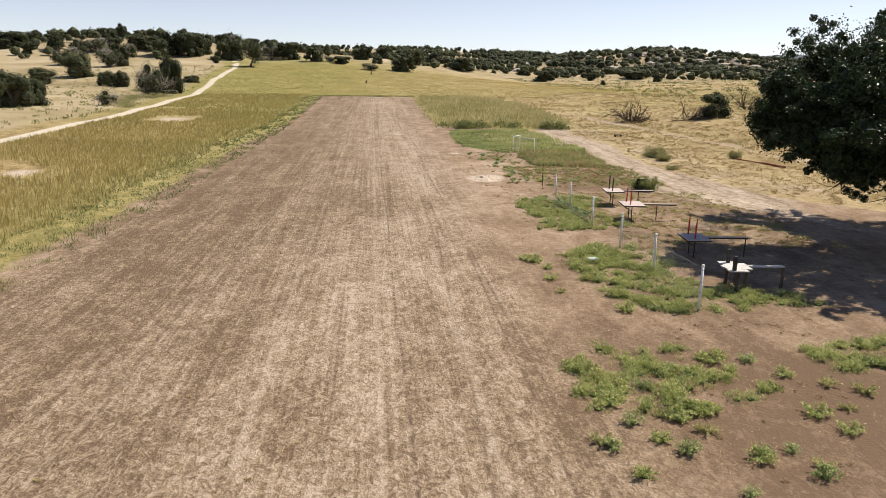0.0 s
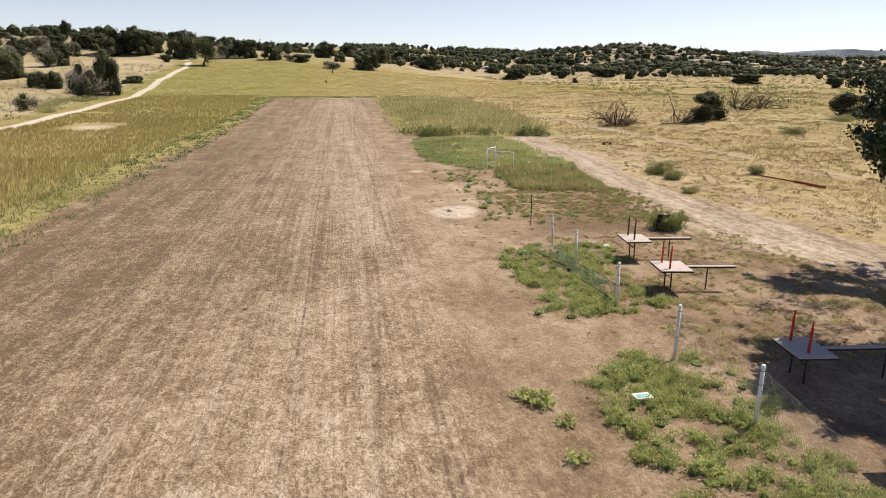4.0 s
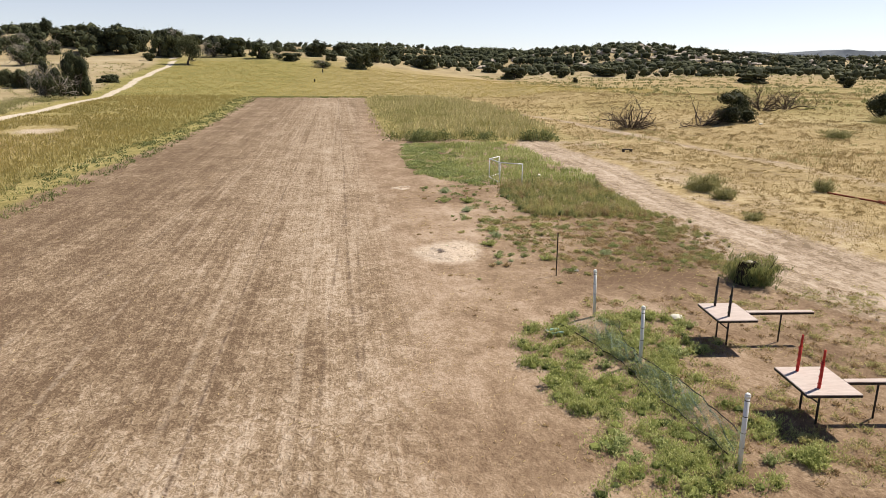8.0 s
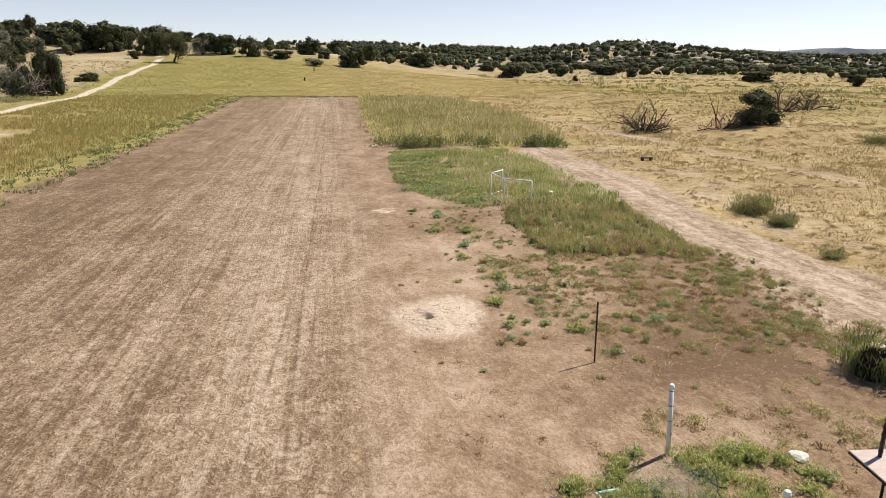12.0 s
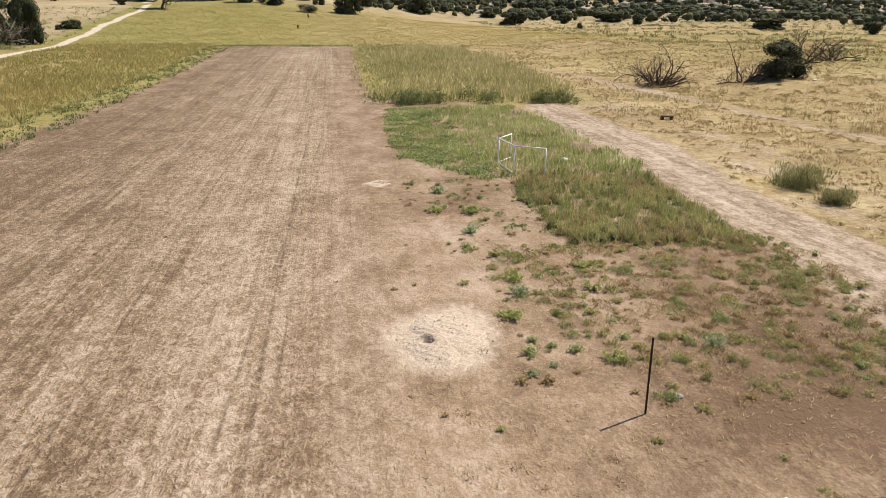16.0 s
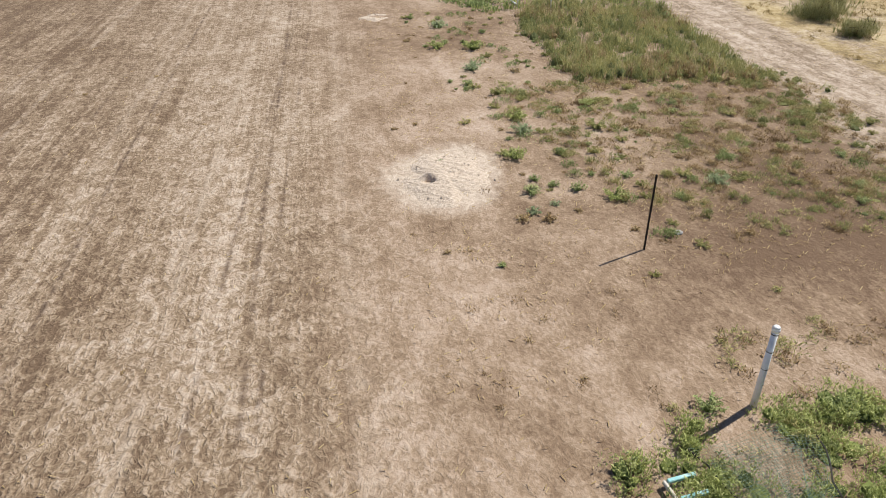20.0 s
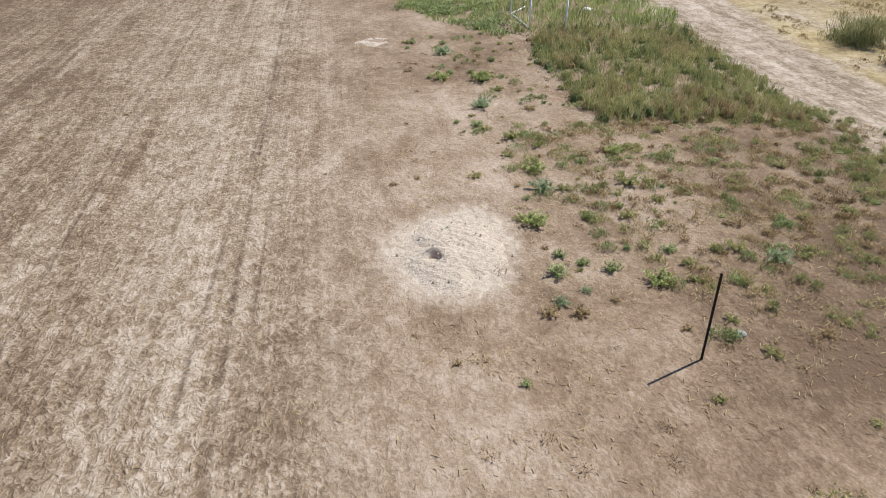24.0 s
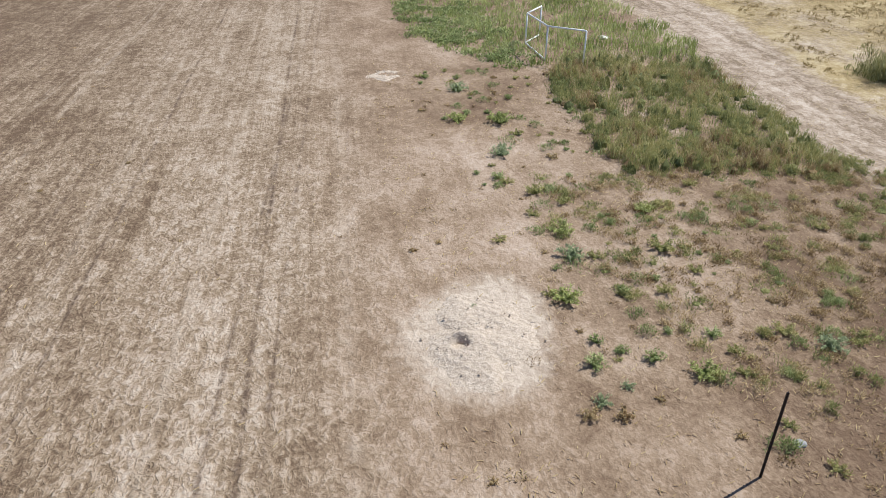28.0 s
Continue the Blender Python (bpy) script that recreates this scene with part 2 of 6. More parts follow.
    h = add(math_node(nt, "MULTIPLY", math_node(nt, "MULTIPLY", chip, 0.36), rough_lane), math_node(nt, "MULTIPLY", math_node(nt, "MULTIPLY", slab, 0.40), rough_lane), math_node(nt, "MULTIPLY", crust, 0.8), math_node(nt, "MULTIPLY", flake, 0.45), math_node(nt, "MULTIPLY", clod, 0.5), math_node(nt, "MULTIPLY", math_node(nt, "MULTIPLY", ruts, attribute(nt, "strip")), 0.5))
    bump(nt, bsdf, h, 0.024, 1.0)
    return mat


GROUND_MAT = ground_material()


def simple_material(name, stops, scale=8.0, rough=0.7, spec=0.3, metal=0.0, stretch=(1, 1, 1), relief=0.0, local=True):
    """A noise-coloured surface in the thing's own coordinates."""
    mat, nt, bsdf = material(name, rough, spec)
    bsdf.inputs["Metallic"].default_value = metal
    vec = nt.nodes.new("ShaderNodeTexCoord").outputs["Object"] if local else position(nt)
    n = noise_node(nt, scaled(nt, vec, stretch), scale, 6, 0.65, 0.3)
    k = len(stops) - 1
    nt.links.new(ramp(nt, n, [(0.3 + 0.4 * i / max(k, 1), c) for i, c in enumerate(stops)]), bsdf.inputs["Base Color"])
    if relief:
        bump(nt, bsdf, n, relief)
    return mat


def leaf_material(name, stops, through=0.3, rough=0.65, up=0.6):
    """Leaves and blades: colour by piece and by a broad tone, some light passing through."""
    mat, nt, bsdf = material(name, rough, 0.15)
    geo = nt.nodes.new("ShaderNodeNewGeometry")
    v = math_node(nt, "ADD", math_node(nt, "MULTIPLY", geo.outputs["Random Per Island"], 0.45), math_node(nt, "MULTIPLY", attribute(nt, "tone"), 0.55))
    info = nt.nodes.new("ShaderNodeObjectInfo")
    v = math_node(nt, "ADD", v, math_node(nt, "MULTIPLY", math_node(nt, "SUBTRACT", info.outputs["Random"], 0.5), 0.25))
    k = len(stops) - 1
    col = ramp(nt, v, [(0.08 + 0.84 * i / k, c) for i, c in enumerate(stops)])
    nt.links.new(col, bsdf.inputs["Base Color"])
    # Shading normals are bent toward straight up, so blades look more evenly sunlit.
    facing = nt.nodes.new("ShaderNodeMix")
    facing.data_type = "VECTOR"
    facing.inputs["Factor"].default_value = up
    nt.links.new(geo.outputs["Normal"], facing.inputs[4])
    facing.inputs[5].default_value = (0, 0, 1)
    nt.links.new(facing.outputs[1], bsdf.inputs["Normal"])
    if through:
        tr = nt.nodes.new("ShaderNodeBsdfTranslucent")
        nt.links.new(col, tr.inputs["Color"])
        ms = nt.nodes.new("ShaderNodeMixShader")
        ms.inputs[0].default_value = through
        nt.links.new(bsdf.outputs[0], ms.inputs[1])
        nt.links.new(tr.outputs[0], ms.inputs[2])
        nt.links.new(ms.outputs[0], nt.nodes["Material Output"].inputs["Surface"])
    return mat


GOLD_GRASS = leaf_material("golden_grass", [(0.185, 0.19, 0.066), (0.32, 0.278, 0.09), (0.44, 0.345, 0.11), (0.54, 0.42, 0.165)], 0.45, 0.65, 0.8)
STRAW_GRASS = leaf_material("straw_grass", [(0.23, 0.165, 0.072), (0.345, 0.25, 0.112), (0.455, 0.34, 0.165), (0.57, 0.455, 0.25)], 0.4, 0.65, 0.75)
OLIVE_GRASS = leaf_material("olive_grass", [(0.14, 0.165, 0.06), (0.275, 0.28, 0.105), (0.42, 0.385, 0.15), (0.58, 0.49, 0.24)], 0.36, 0.65, 0.35)
TALL_WEED = leaf_material("tall_weed", [(0.14, 0.16, 0.05), (0.33, 0.31, 0.105), (0.52, 0.45, 0.18), (0.70, 0.59, 0.31)])
# The darkest stop stands for shade inside the weed clumps.
WEED_LEAF = leaf_material("weed_leaf", [(0.05, 0.075, 0.022), (0.19, 0.235, 0.078), (0.335, 0.375, 0.145), (0.50, 0.51, 0.25)], 0.32, 0.65, 0.4)
LUSH_LEAF = leaf_material("lush_leaf", [(0.08, 0.105, 0.028), (0.26, 0.30, 0.085), (0.42, 0.445, 0.15), (0.58, 0.575, 0.25)], 0.38, 0.65, 0.55)
DRY_WEED = leaf_material("dry_weed", [(0.16, 0.10, 0.05), (0.30, 0.20, 0.095), (0.42, 0.31, 0.155), (0.54, 0.43, 0.235)], 0.25, 0.7, 0.3)
JUNIPER = leaf_material("juniper_foliage", [(0.028, 0.033, 0.017), (0.053, 0.060, 0.029), (0.094, 0.099, 0.047), (0.17, 0.165, 0.085)], 0.08, 0.8, 0.0)
GREY_TWIG = leaf_material("grey_twigs", [(0.14, 0.12, 0.10), (0.24, 0.21, 0.17), (0.34, 0.30, 0.25), (0.42, 0.38, 0.33)], 0.0)
SAGE = leaf_material("sagebrush_leaf", [(0.18, 0.18, 0.07), (0.30, 0.29, 0.11), (0.42, 0.38, 0.165), (0.55, 0.47, 0.23)])
# The palest stop paints sun glints on the leaves.
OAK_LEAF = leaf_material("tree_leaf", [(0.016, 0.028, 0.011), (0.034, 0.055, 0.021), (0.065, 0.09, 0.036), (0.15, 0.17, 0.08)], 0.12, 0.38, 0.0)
BARK = simple_material("bark", [(0.045, 0.035, 0.028), (0.10, 0.08, 0.062), (0.17, 0.14, 0.11)], 6, 0.9, 0.1, stretch=(3, 3, 0.6), relief=0.03)
DEAD_WOOD = simple_material("dead_wood", [(0.05, 0.036, 0.028), (0.095, 0.07, 0.055), (0.16, 0.125, 0.10)], 6, 0.9, 0.1, stretch=(2, 2, 0.6))

# ---- terrain ----
def smooth(a, b, v):
    t = np.clip((np.asarray(v, float) - a) / (b - a), 0, 1)
    return t * t * (3 - 2 * t)


def between(v, a, b, soft):
    return smooth(a - soft, a + soft, v) * (1 - smooth(b - soft, b + soft, v))


def bell(x, y, cx, cy, sx, sy):
    return np.exp(-(((x - cx) / sx) ** 2 + ((y - cy) / sy) ** 2))


def wave(x, y, s, p):
    return np.sin(x / s + p + 1.7 * np.sin(y / (1.3 * s) + p)) * np.cos(y / (0.8 * s) - 2 * p + 1.3 * np.sin(x / (1.6 * s)))


def terrain(x, y):
    """The height of the ground: flat by the strip, a grass rise ahead, wooded hills beyond."""
    x, y = np.asarray(x, float), np.asarray(y, float)
    z = 0.013 * np.maximum(0, y - 75) * smooth(60, 150, y)
    z = np.minimum(z, 6.0)
    z = z + 7.6 * smooth(140, 320, y) * smooth(60, -40, x - 0.12 * (y - 140))
    z = z + 8.4 * bell(x, y, -101, 328, 65, 35) + 4.9 * bell(x, y, -311, 332, 80, 90)
    z = z + 7.0 * bell(x, y, 86, 625, 82, 112) + 10.3 * bell(x, y, -134, 611, 152, 39)
    z = z + 11.7 * bell(x, y, 191, 475, 81, 72) + 6.3 * bell(x, y, 342, 469, 160, 115) + 7.3 * bell(x, y, 127, 606, 91, 97)
    z = z + 4.7 * bell(x, y, 483, 635, 185, 218)
    z = z + 1.0 * smooth(39, 50, x) * between(y, 84, 190, 9)
    far = smooth(170, 420, y)
    z = z + far * (1.6 * wave(x, y, 26, 0.4) + 0.8 * wave(x, y, 11, 2.1))
    z = z + smooth(15, 60, np.abs(x - 5)) * smooth(60, 110, y) * 0.25 * wave(x, y, 9, 1.2)
    return z


def inside(px, py, poly):
    poly = np.asarray(poly, float)
    res = np.zeros(len(px), bool)
    for (x0, y0), (x1, y1) in zip(poly, np.roll(poly, -1, 0)):
        cross = (y0 > py) != (y1 > py)
        res ^= cross & (px < (x1 - x0) * (py - y0) / (y1 - y0 + 1e-12) + x0)
    return res


EDGE_Y, EDGE_X = [0, 26, 45, 70, 85, 100, 120, 150], [-10.8, -10.2, -9.4, -9.2, -8.4, -7.9, -8.0, -8.5]


def steps(parts):
    """Grid lines from (from, to, step) pieces."""
    out = []
    for a, b, d in parts:
        n = max(1, round((b - a) / d))
        out += [a + (b - a) * k / n for k in range(n)]
    return np.array(out + [parts[-1][1]])


def left_edge_x(y):
    return np.interp(y, EDGE_Y, EDGE_X)


def zones(x, y):
    """Masks of what covers the ground: strip, road, path, soil, green."""
    left = left_edge_x(y)
    right = np.interp(y, [0, 30, 50, 80, 95, 120, 156], [6.2, 6.6, 7.2, 7.4, 7.8, 9.0, 10.5])
    strip = smooth(left - 0.8, left + 0.8, x) * (1 - smooth(right - 3.0, right + 2.6, x)) * (1 - smooth(155, 158, y))
    mid = np.interp(y, [-20, 28, 36, 44, 50, 57, 70, 81, 95], [30, 25, 23, 21.2, 21.3, 20.9, 22.7, 22.4, 24])
    wide = np.interp(y, [-20, 28, 36, 40, 44, 50, 57, 70, 81, 95], [0, 0, 0.8, 3.0, 3.1, 2.1, 1.9, 2.1, 2.0, 1.0])
    road = between(x, mid - wide, mid + wide, 1.2) * (1 - smooth(84, 100, y))
    mid2 = np.interp(y, [20, 60, 83, 108, 126, 165], [40, 37, 36, 33.5, 28, 20])
    road = np.maximum(road, 0.6 * between(x, mid2 - 1.1, mid2 + 1.1, 0.8) * between(y, 25, 150, 12))
    road = np.maximum(road, 0.40 * between(x, mid + wide, mid + wide + 5.5, 1.5) * between(y, 38, 90, 6))
    pmid = np.interp(y, [20, 72, 92, 109, 160, 200, 243, 300], [-24, -33, -33.8, -33.8, -36.2, -40.6, -42.8, -52])
    path = between(x, pmid - 0.85, pmid + 0.85, 0.5) * smooth(20, 40, y) * (1 - smooth(300, 330, y))
    soil = smooth(left - 3.0, left + 0.6, x) * (1 - smooth(-1, 1, x - np.interp(y, [0, 30, 45, 60, 84, 95, 156], [40, 34, 21, 20.5, 21, 10, 10.5]))) * (1 - smooth(155, 158, y))
    return strip, road, path, soil


# ---- ground ----
def add_mesh(name, verts, faces, mat, attrs=None, smooth_shade=False):
    """A mesh from numpy arrays: verts (n, 3), faces (m, 3 or 4)."""
    me = bpy.data.meshes.new(name)
    verts, faces = np.asarray(verts, np.float32), np.asarray(faces, np.int32)
    k = faces.shape[1]
    me.vertices.add(len(verts))
    me.vertices.foreach_set("co", verts.ravel())
    me.loops.add(faces.size)
    me.loops.foreach_set("vertex_index", faces.ravel())
    me.polygons.add(len(faces))
    me.polygons.foreach_set("loop_start", np.arange(len(faces), dtype=np.int32) * k)
    me.polygons.foreach_set("use_smooth", np.full(len(faces), smooth_shade))
    for key, values in (attrs or {}).items():
        a = me.attributes.new(key, "FLOAT", "POINT")
        a.data.foreach_set("value", np.asarray(values, np.float32))
    me.materials.append(mat)
    me.update(calc_edges=True)
    return me


def build_ground():
    xs = steps([(-4600, -1200, 340), (-1200, -400, 60), (-400, -120, 9), (-120, -46, 2.2), (-46, -14, 0.8), (-14, 36, 0.6), (36, 90, 1.4), (90, 420, 8), (420, 1200, 50), (1200, 4600, 340)])
    ys = steps([(-1500, -300, 200), (-300, -20, 20), (-20, 4, 1.2), (4, 90, 0.6), (90, 170, 1.0), (170, 330, 4), (330, 900, 9), (900, 1500, 50), (1500, 4700, 320)])
    gx, gy = np.meshgrid(xs, ys)
    x, y = gx.ravel(), gy.ravel()
    z = terrain(x, y)
    strip, road, path, soil = zones(x, y)
    rut = np.sin((x - 0.4 * np.sin(y / 17)) * 2 * np.pi / 1.9) + 0.6 * np.sin(x * 2 * np.pi / 0.83 + 1)
    z = z + 0.012 * strip * rut - 0.03 * road + 0.03 * (1 - np.maximum(np.maximum(strip, road), np.maximum(path, soil))) * wave(x, y, 1.1, 0.3)
    olive = np.clip(smooth(25, -30, x) * smooth(60, 150, y) * 0.9 + 0.75 * smooth(-24, -13, x) * smooth(-6, -10, x) + 0.4 * (y > 156) * smooth(70, 20, x), 0, 1)
    olive = np.maximum(olive, 0.8 * between(x, 9, 28, 2) * between(y, 86, 156, 3))
    olive = np.maximum(olive, 0.6 * smooth(26, 40, x) * between(y, 118, 215, 14) * (0.6 + 0.4 * wave(x, y, 15, 0.4)))
    olive = np.maximum(olive, 0.55 * smooth(48, 66, x) * between(y, 66, 135, 10))
    pale = np.maximum(smooth(2, 5, -x + np.interp(y, [20, 72, 92, 109, 160, 200, 243, 300], [-25, -34, -34.8, -34.8, -37.2, -41.6, -43.8, -53])), smooth(250, 330, y))
    pale = np.maximum(pale, 0.2 * smooth(20, 26, x) * (1 - smooth(95, 120, y)))
    dust = np.clip(1.25 * bell(x, y, 8.55, 48.3, 1.0, 1.15) + 1.2 * bell(x, y, 9.55, 48.9, 0.85, 1.2) + 0.8 * bell(x, y, 9.1, 47.2, 0.8, 0.6) + 0.35 * bell(x, y, 8.65, 62.4, 1.3, 1.1) + 0.9 * bell(x, y, -24.5, 99, 3.0, 3.5) + 0.9 * bell(x, y, -21.5, 51, 1.5, 2.5), 0, 1)
    nx, ny = len(xs), len(ys)
    i, j = np.meshgrid(np.arange(nx - 1), np.arange(ny - 1))
    a = (j * nx + i).ravel()
    faces = np.stack([a, a + 1, a + nx + 1, a + nx], 1)
    verts = np.stack([x, y, z], 1)
    # Around (14.5, 33) the soil tone is lowered for table and net shadows.
    cover = {"strip": strip, "road": road, "path": path, "soil": soil, "olive": olive, "pale": pale, "dust": dust, "dust_and_shade": bell(x, 0, np.interp(y, [0, 30, 43, 60, 156], [1.0, 2.2, 5.2, 4.0, 3.5]), 0, 3.4, 1) - (0.4 + 0.45 * smooth(12, 40, y) - 0.5 * smooth(60, 100, y)) * bell(x, 0, -7, 0, 5.0, 1) + 0.2 * bell(x, y, 11, 43.0, 9, 2.0) - 0.6 * bell(x, y, 14, 44.5, 2.6, 2.0) + 0.3 * bell(x, y, 8, 36, 2.5, 9) - 0.7 * bell(x, y, 14.5, 33, 3, 7) - 0.7 * bell(x, y, 14, 45.5, 3, 2) - 1.7 * bell(x, y, 11, 16, 6.5, 8) - 0.8 * bell(x, y, 2.5, 40.5, 4.5, 3.5) + 0.6 * bell(x, y, 9.8, 53, 1.8, 4) - 1.3 * bell(x, y, 17.5, 48, 3.4, 5.0) + 0.7 * bell(x, y, 12.5, 51, 2.6, 5)}
    mid = lambda v: v[faces].mean(1)
    kind = np.zeros(len(faces), int)
    kind[mid(soil) > 0.5] = 0
    kind[mid(road) > 0.5] = 2
    kind[mid(path) > 0.5] = 3
    kind[mid(strip) > 0.5] = 1
    names = (("ground", "dry grassland and bare brown soil reaching to wooded hills", "ground"),
             ("dirt_strip", "long strip of packed reddish-brown dirt with wheel ruts", "airstrip"),
             ("dirt_road", "pale sandy two-track road beside weeds", "road"),
             ("sand_path", "narrow white sandy footpath through golden grass", "path"))
    for n, (name, label, cat) in enumerate(names):
        some = faces[kind == n]
        used, back = np.unique(some, return_inverse=True)
        me = add_mesh(name, verts[used], back.reshape(some.shape), GROUND_MAT, {k: v[used] for k, v in cover.items()}, True)
        tagged(new(name, me), label, cat, kind="structure")


build_ground()


def height(x, y):
    return float(terrain(x, y))


# ---- making parts ----
def link(name, me, parent=None, m=None, label=""):
    ob = new(name, me)
    if parent is not None:
        ob.parent = parent
    if m is not None:
        ob.matrix_basis = m
    if label:
        ob["label"] = label
    return ob


def part(name, bm, mat, parent=None, label="", m=None, smooth_shade=False):
    me = bpy.data.meshes.new(name)
    bm.to_mesh(me)
    bm.free()
    me.materials.append(mat)
    if smooth_shade:
        me.polygons.foreach_set("use_smooth", [True] * len(me.polygons))
    return link(name, me, parent, m, label)


def thing(name, at, label, category, group="", turn=0.0, kind=""):
    ob = new(name)
    ob.matrix_basis = pose(*at, 0, 0, turn)
    ob.empty_display_size = 0.1
    return tagged(ob, label, category, group, kind)


def box(bm, x0, x1, y0, y1, z0, z1, bevel=0.0):
    r = bmesh.ops.create_cube(bm, size=1, matrix=Matrix.Translation(((x0 + x1) / 2, (y0 + y1) / 2, (z0 + z1) / 2)) @ Matrix.Diagonal((x1 - x0, y1 - y0, z1 - z0, 1)))
    if bevel:
        edges = list({e for v in r["verts"] for e in v.link_edges})
        bmesh.ops.bevel(bm, geom=edges, offset=bevel, segments=1, affect="EDGES")
    return r["verts"]


def rod(bm, a, b, r0, r1=None, sides=10, caps=True):
    a, b = Vector(a), Vector(b)
    d = b - a
    m = Matrix.Translation((a + b) / 2) @ d.to_track_quat("Z", "Y").to_matrix().to_4x4()
    return bmesh.ops.create_cone(bm, cap_ends=caps, segments=sides, radius1=r0, radius2=r0 if r1 is None else r1, depth=d.length, matrix=m)["verts"]


# ---- blades, leaves, branches ----
def blades(rng, px, py, pz, h, spread, width, count, tone, lean=0.5, droop=0.0):
    """Upright blades in tufts: arrays of tuft places, heights and tones; count blades a tuft, one bent blade of two triangles each."""
    n = len(px)
    ids = np.repeat(np.arange(n), count)
    ang = rng.uniform(0, 2 * np.pi, len(ids))
    rad = np.sqrt(rng.uniform(0, 1, len(ids))) * np.asarray(spread)[ids] if np.ndim(spread) else np.sqrt(rng.uniform(0, 1, len(ids))) * spread
    bx, by = px[ids] + rad * np.cos(ang), py[ids] + rad * np.sin(ang)
    bz = pz[ids] - 0.02
    hh = h[ids] * rng.uniform(0.55, 1.15, len(ids))
    tilt = rng.uniform(0, lean, len(ids)) * hh
    a2 = ang + rng.uniform(-0.9, 0.9, len(ids))
    side = rng.uniform(0, 2 * np.pi, len(ids))
    w = (np.asarray(width)[ids] if np.ndim(width) else width) * rng.uniform(0.6, 1.3, len(ids))
    sx, sy = np.cos(side) * w / 2, np.sin(side) * w / 2
    mx, my, mz = bx + 0.45 * tilt * np.cos(a2), by + 0.45 * tilt * np.sin(a2), bz + hh * 0.6
    tx, ty, tz = bx + 1.2 * tilt * np.cos(a2), by + 1.2 * tilt * np.sin(a2), bz + hh * (1 - droop)
    v = np.empty((len(ids), 4, 3), np.float32)
    v[:, 0] = np.stack([bx, by, bz], 1)
    v[:, 1] = np.stack([mx - sx, my - sy, mz], 1)
    v[:, 2] = np.stack([mx + sx, my + sy, mz], 1)
    v[:, 3] = np.stack([tx, ty, tz], 1)
    k = np.arange(len(ids)) * 4
    f = np.concatenate([np.stack([k, k + 2, k + 1], 1), np.stack([k + 1, k + 2, k + 3], 1)])
    return v.reshape(-1, 3), f, np.repeat(np.asarray(tone)[ids], 4)


def joined(parts_list):
    vs, fs, ts, n = [], [], [], 0
    for v, f, t in parts_list:
        vs.append(v), fs.append(f + n), ts.append(t)
        n += len(v)
    return np.concatenate(vs), np.concatenate(fs), np.concatenate(ts)


def leaves(rng, centers, size, tone, flat=0.0, aspect=0.55):
    """Small leaf quads of random turn at given centers."""
    n = len(centers)
    a = rng.normal(size=(n, 3))
    a[:, 2] *= 1 - flat
    a /= np.linalg.norm(a, axis=1)[:, None]
    b = np.cross(a, rng.normal(size=(n, 3)))
    b /= np.linalg.norm(b, axis=1)[:, None]
    s = (np.asarray(size) * rng.uniform(0.6, 1.3, n))[:, None] / 2
    a, b = a * s, b * s * aspect
    v = np.stack([centers - a, centers + b * 0.9, centers + a, centers - b], 1).reshape(-1, 3)
    k = np.arange(n) * 4
    return v, np.concatenate([np.stack([k, k + 1, k + 2], 1), np.stack([k, k + 2, k + 3], 1)]), np.repeat(tone, 4)


def tube(points, radii, sides=6):
    """A tapered tube along a line of points: verts, quads."""
    pts = [Vector(p) for p in points]
    vs, fs = [], []
    for n, p in enumerate(pts):
        d = (pts[min(n + 1, len(pts) - 1)] - pts[max(n - 1, 0)]).normalized()
        u = d.orthogonal().normalized()
        w = d.cross(u)
        for k in range(sides):
            c, s = math.cos(2 * math.pi * k / sides), math.sin(2 * math.pi * k / sides)
            vs.append(p + (u * c + w * s) * radii[n])
    for n in range(len(pts) - 1):
        for k in range(sides):
            a, b = n * sides + k, n * sides + (k + 1) % sides
            fs.append((a, b, b + sides, a + sides))
    return np.array(vs, np.float32), np.array(fs, np.int32)


def branches(rng, start, way, length, radius, depth, bend=0.35, kids=(3, 5), shrink=0.66, up=0.15, out=None, tips=None, sides=6):
    """Limbs that fork: collects tubes in out and end points in tips."""
    out = [] if out is None else out
    tips = [] if tips is None else tips
    pts, rad, p, d = [Vector(start)], [radius], Vector(start), Vector(way).normalized()
    n = 4 if depth > 0 else 3
    for k in range(n):
        d = (d + Vector(rng.normal(size=3)) * bend * 0.5 + Vector((0, 0, up))).normalized()
        p = p + d * length / n
        pts.append(p.copy())
        rad.append(max(radius * (1 - 0.55 * (k + 1) / n), 0.006))
    out.append((pts, rad, sides))
    tips += [(q, depth) for q in pts[1:]]
    if depth > 0:
        for _ in range(rng.integers(*kids)):
            k = rng.integers(1, len(pts))
            side = Vector(rng.normal(size=3))
            way2 = (d * 0.55 + side.normalized() * 0.85).normalized()
            branches(rng, pts[k], way2, length * shrink * rng.uniform(0.7, 1.2), rad[k] * 0.62, depth - 1, bend, kids, shrink, up, out, tips, max(4, sides - 1))
    return out, tips


def tube_mesh(name, limbs, mat):
    vs, fs, n = [], [], 0
    for pts, rad, sides in limbs:
        v, f = tube(pts, rad, sides)
        vs.append(v), fs.append(f + n)
        n += len(v)
    return add_mesh(name, np.concatenate(vs), np.concatenate(fs), mat, None, True)


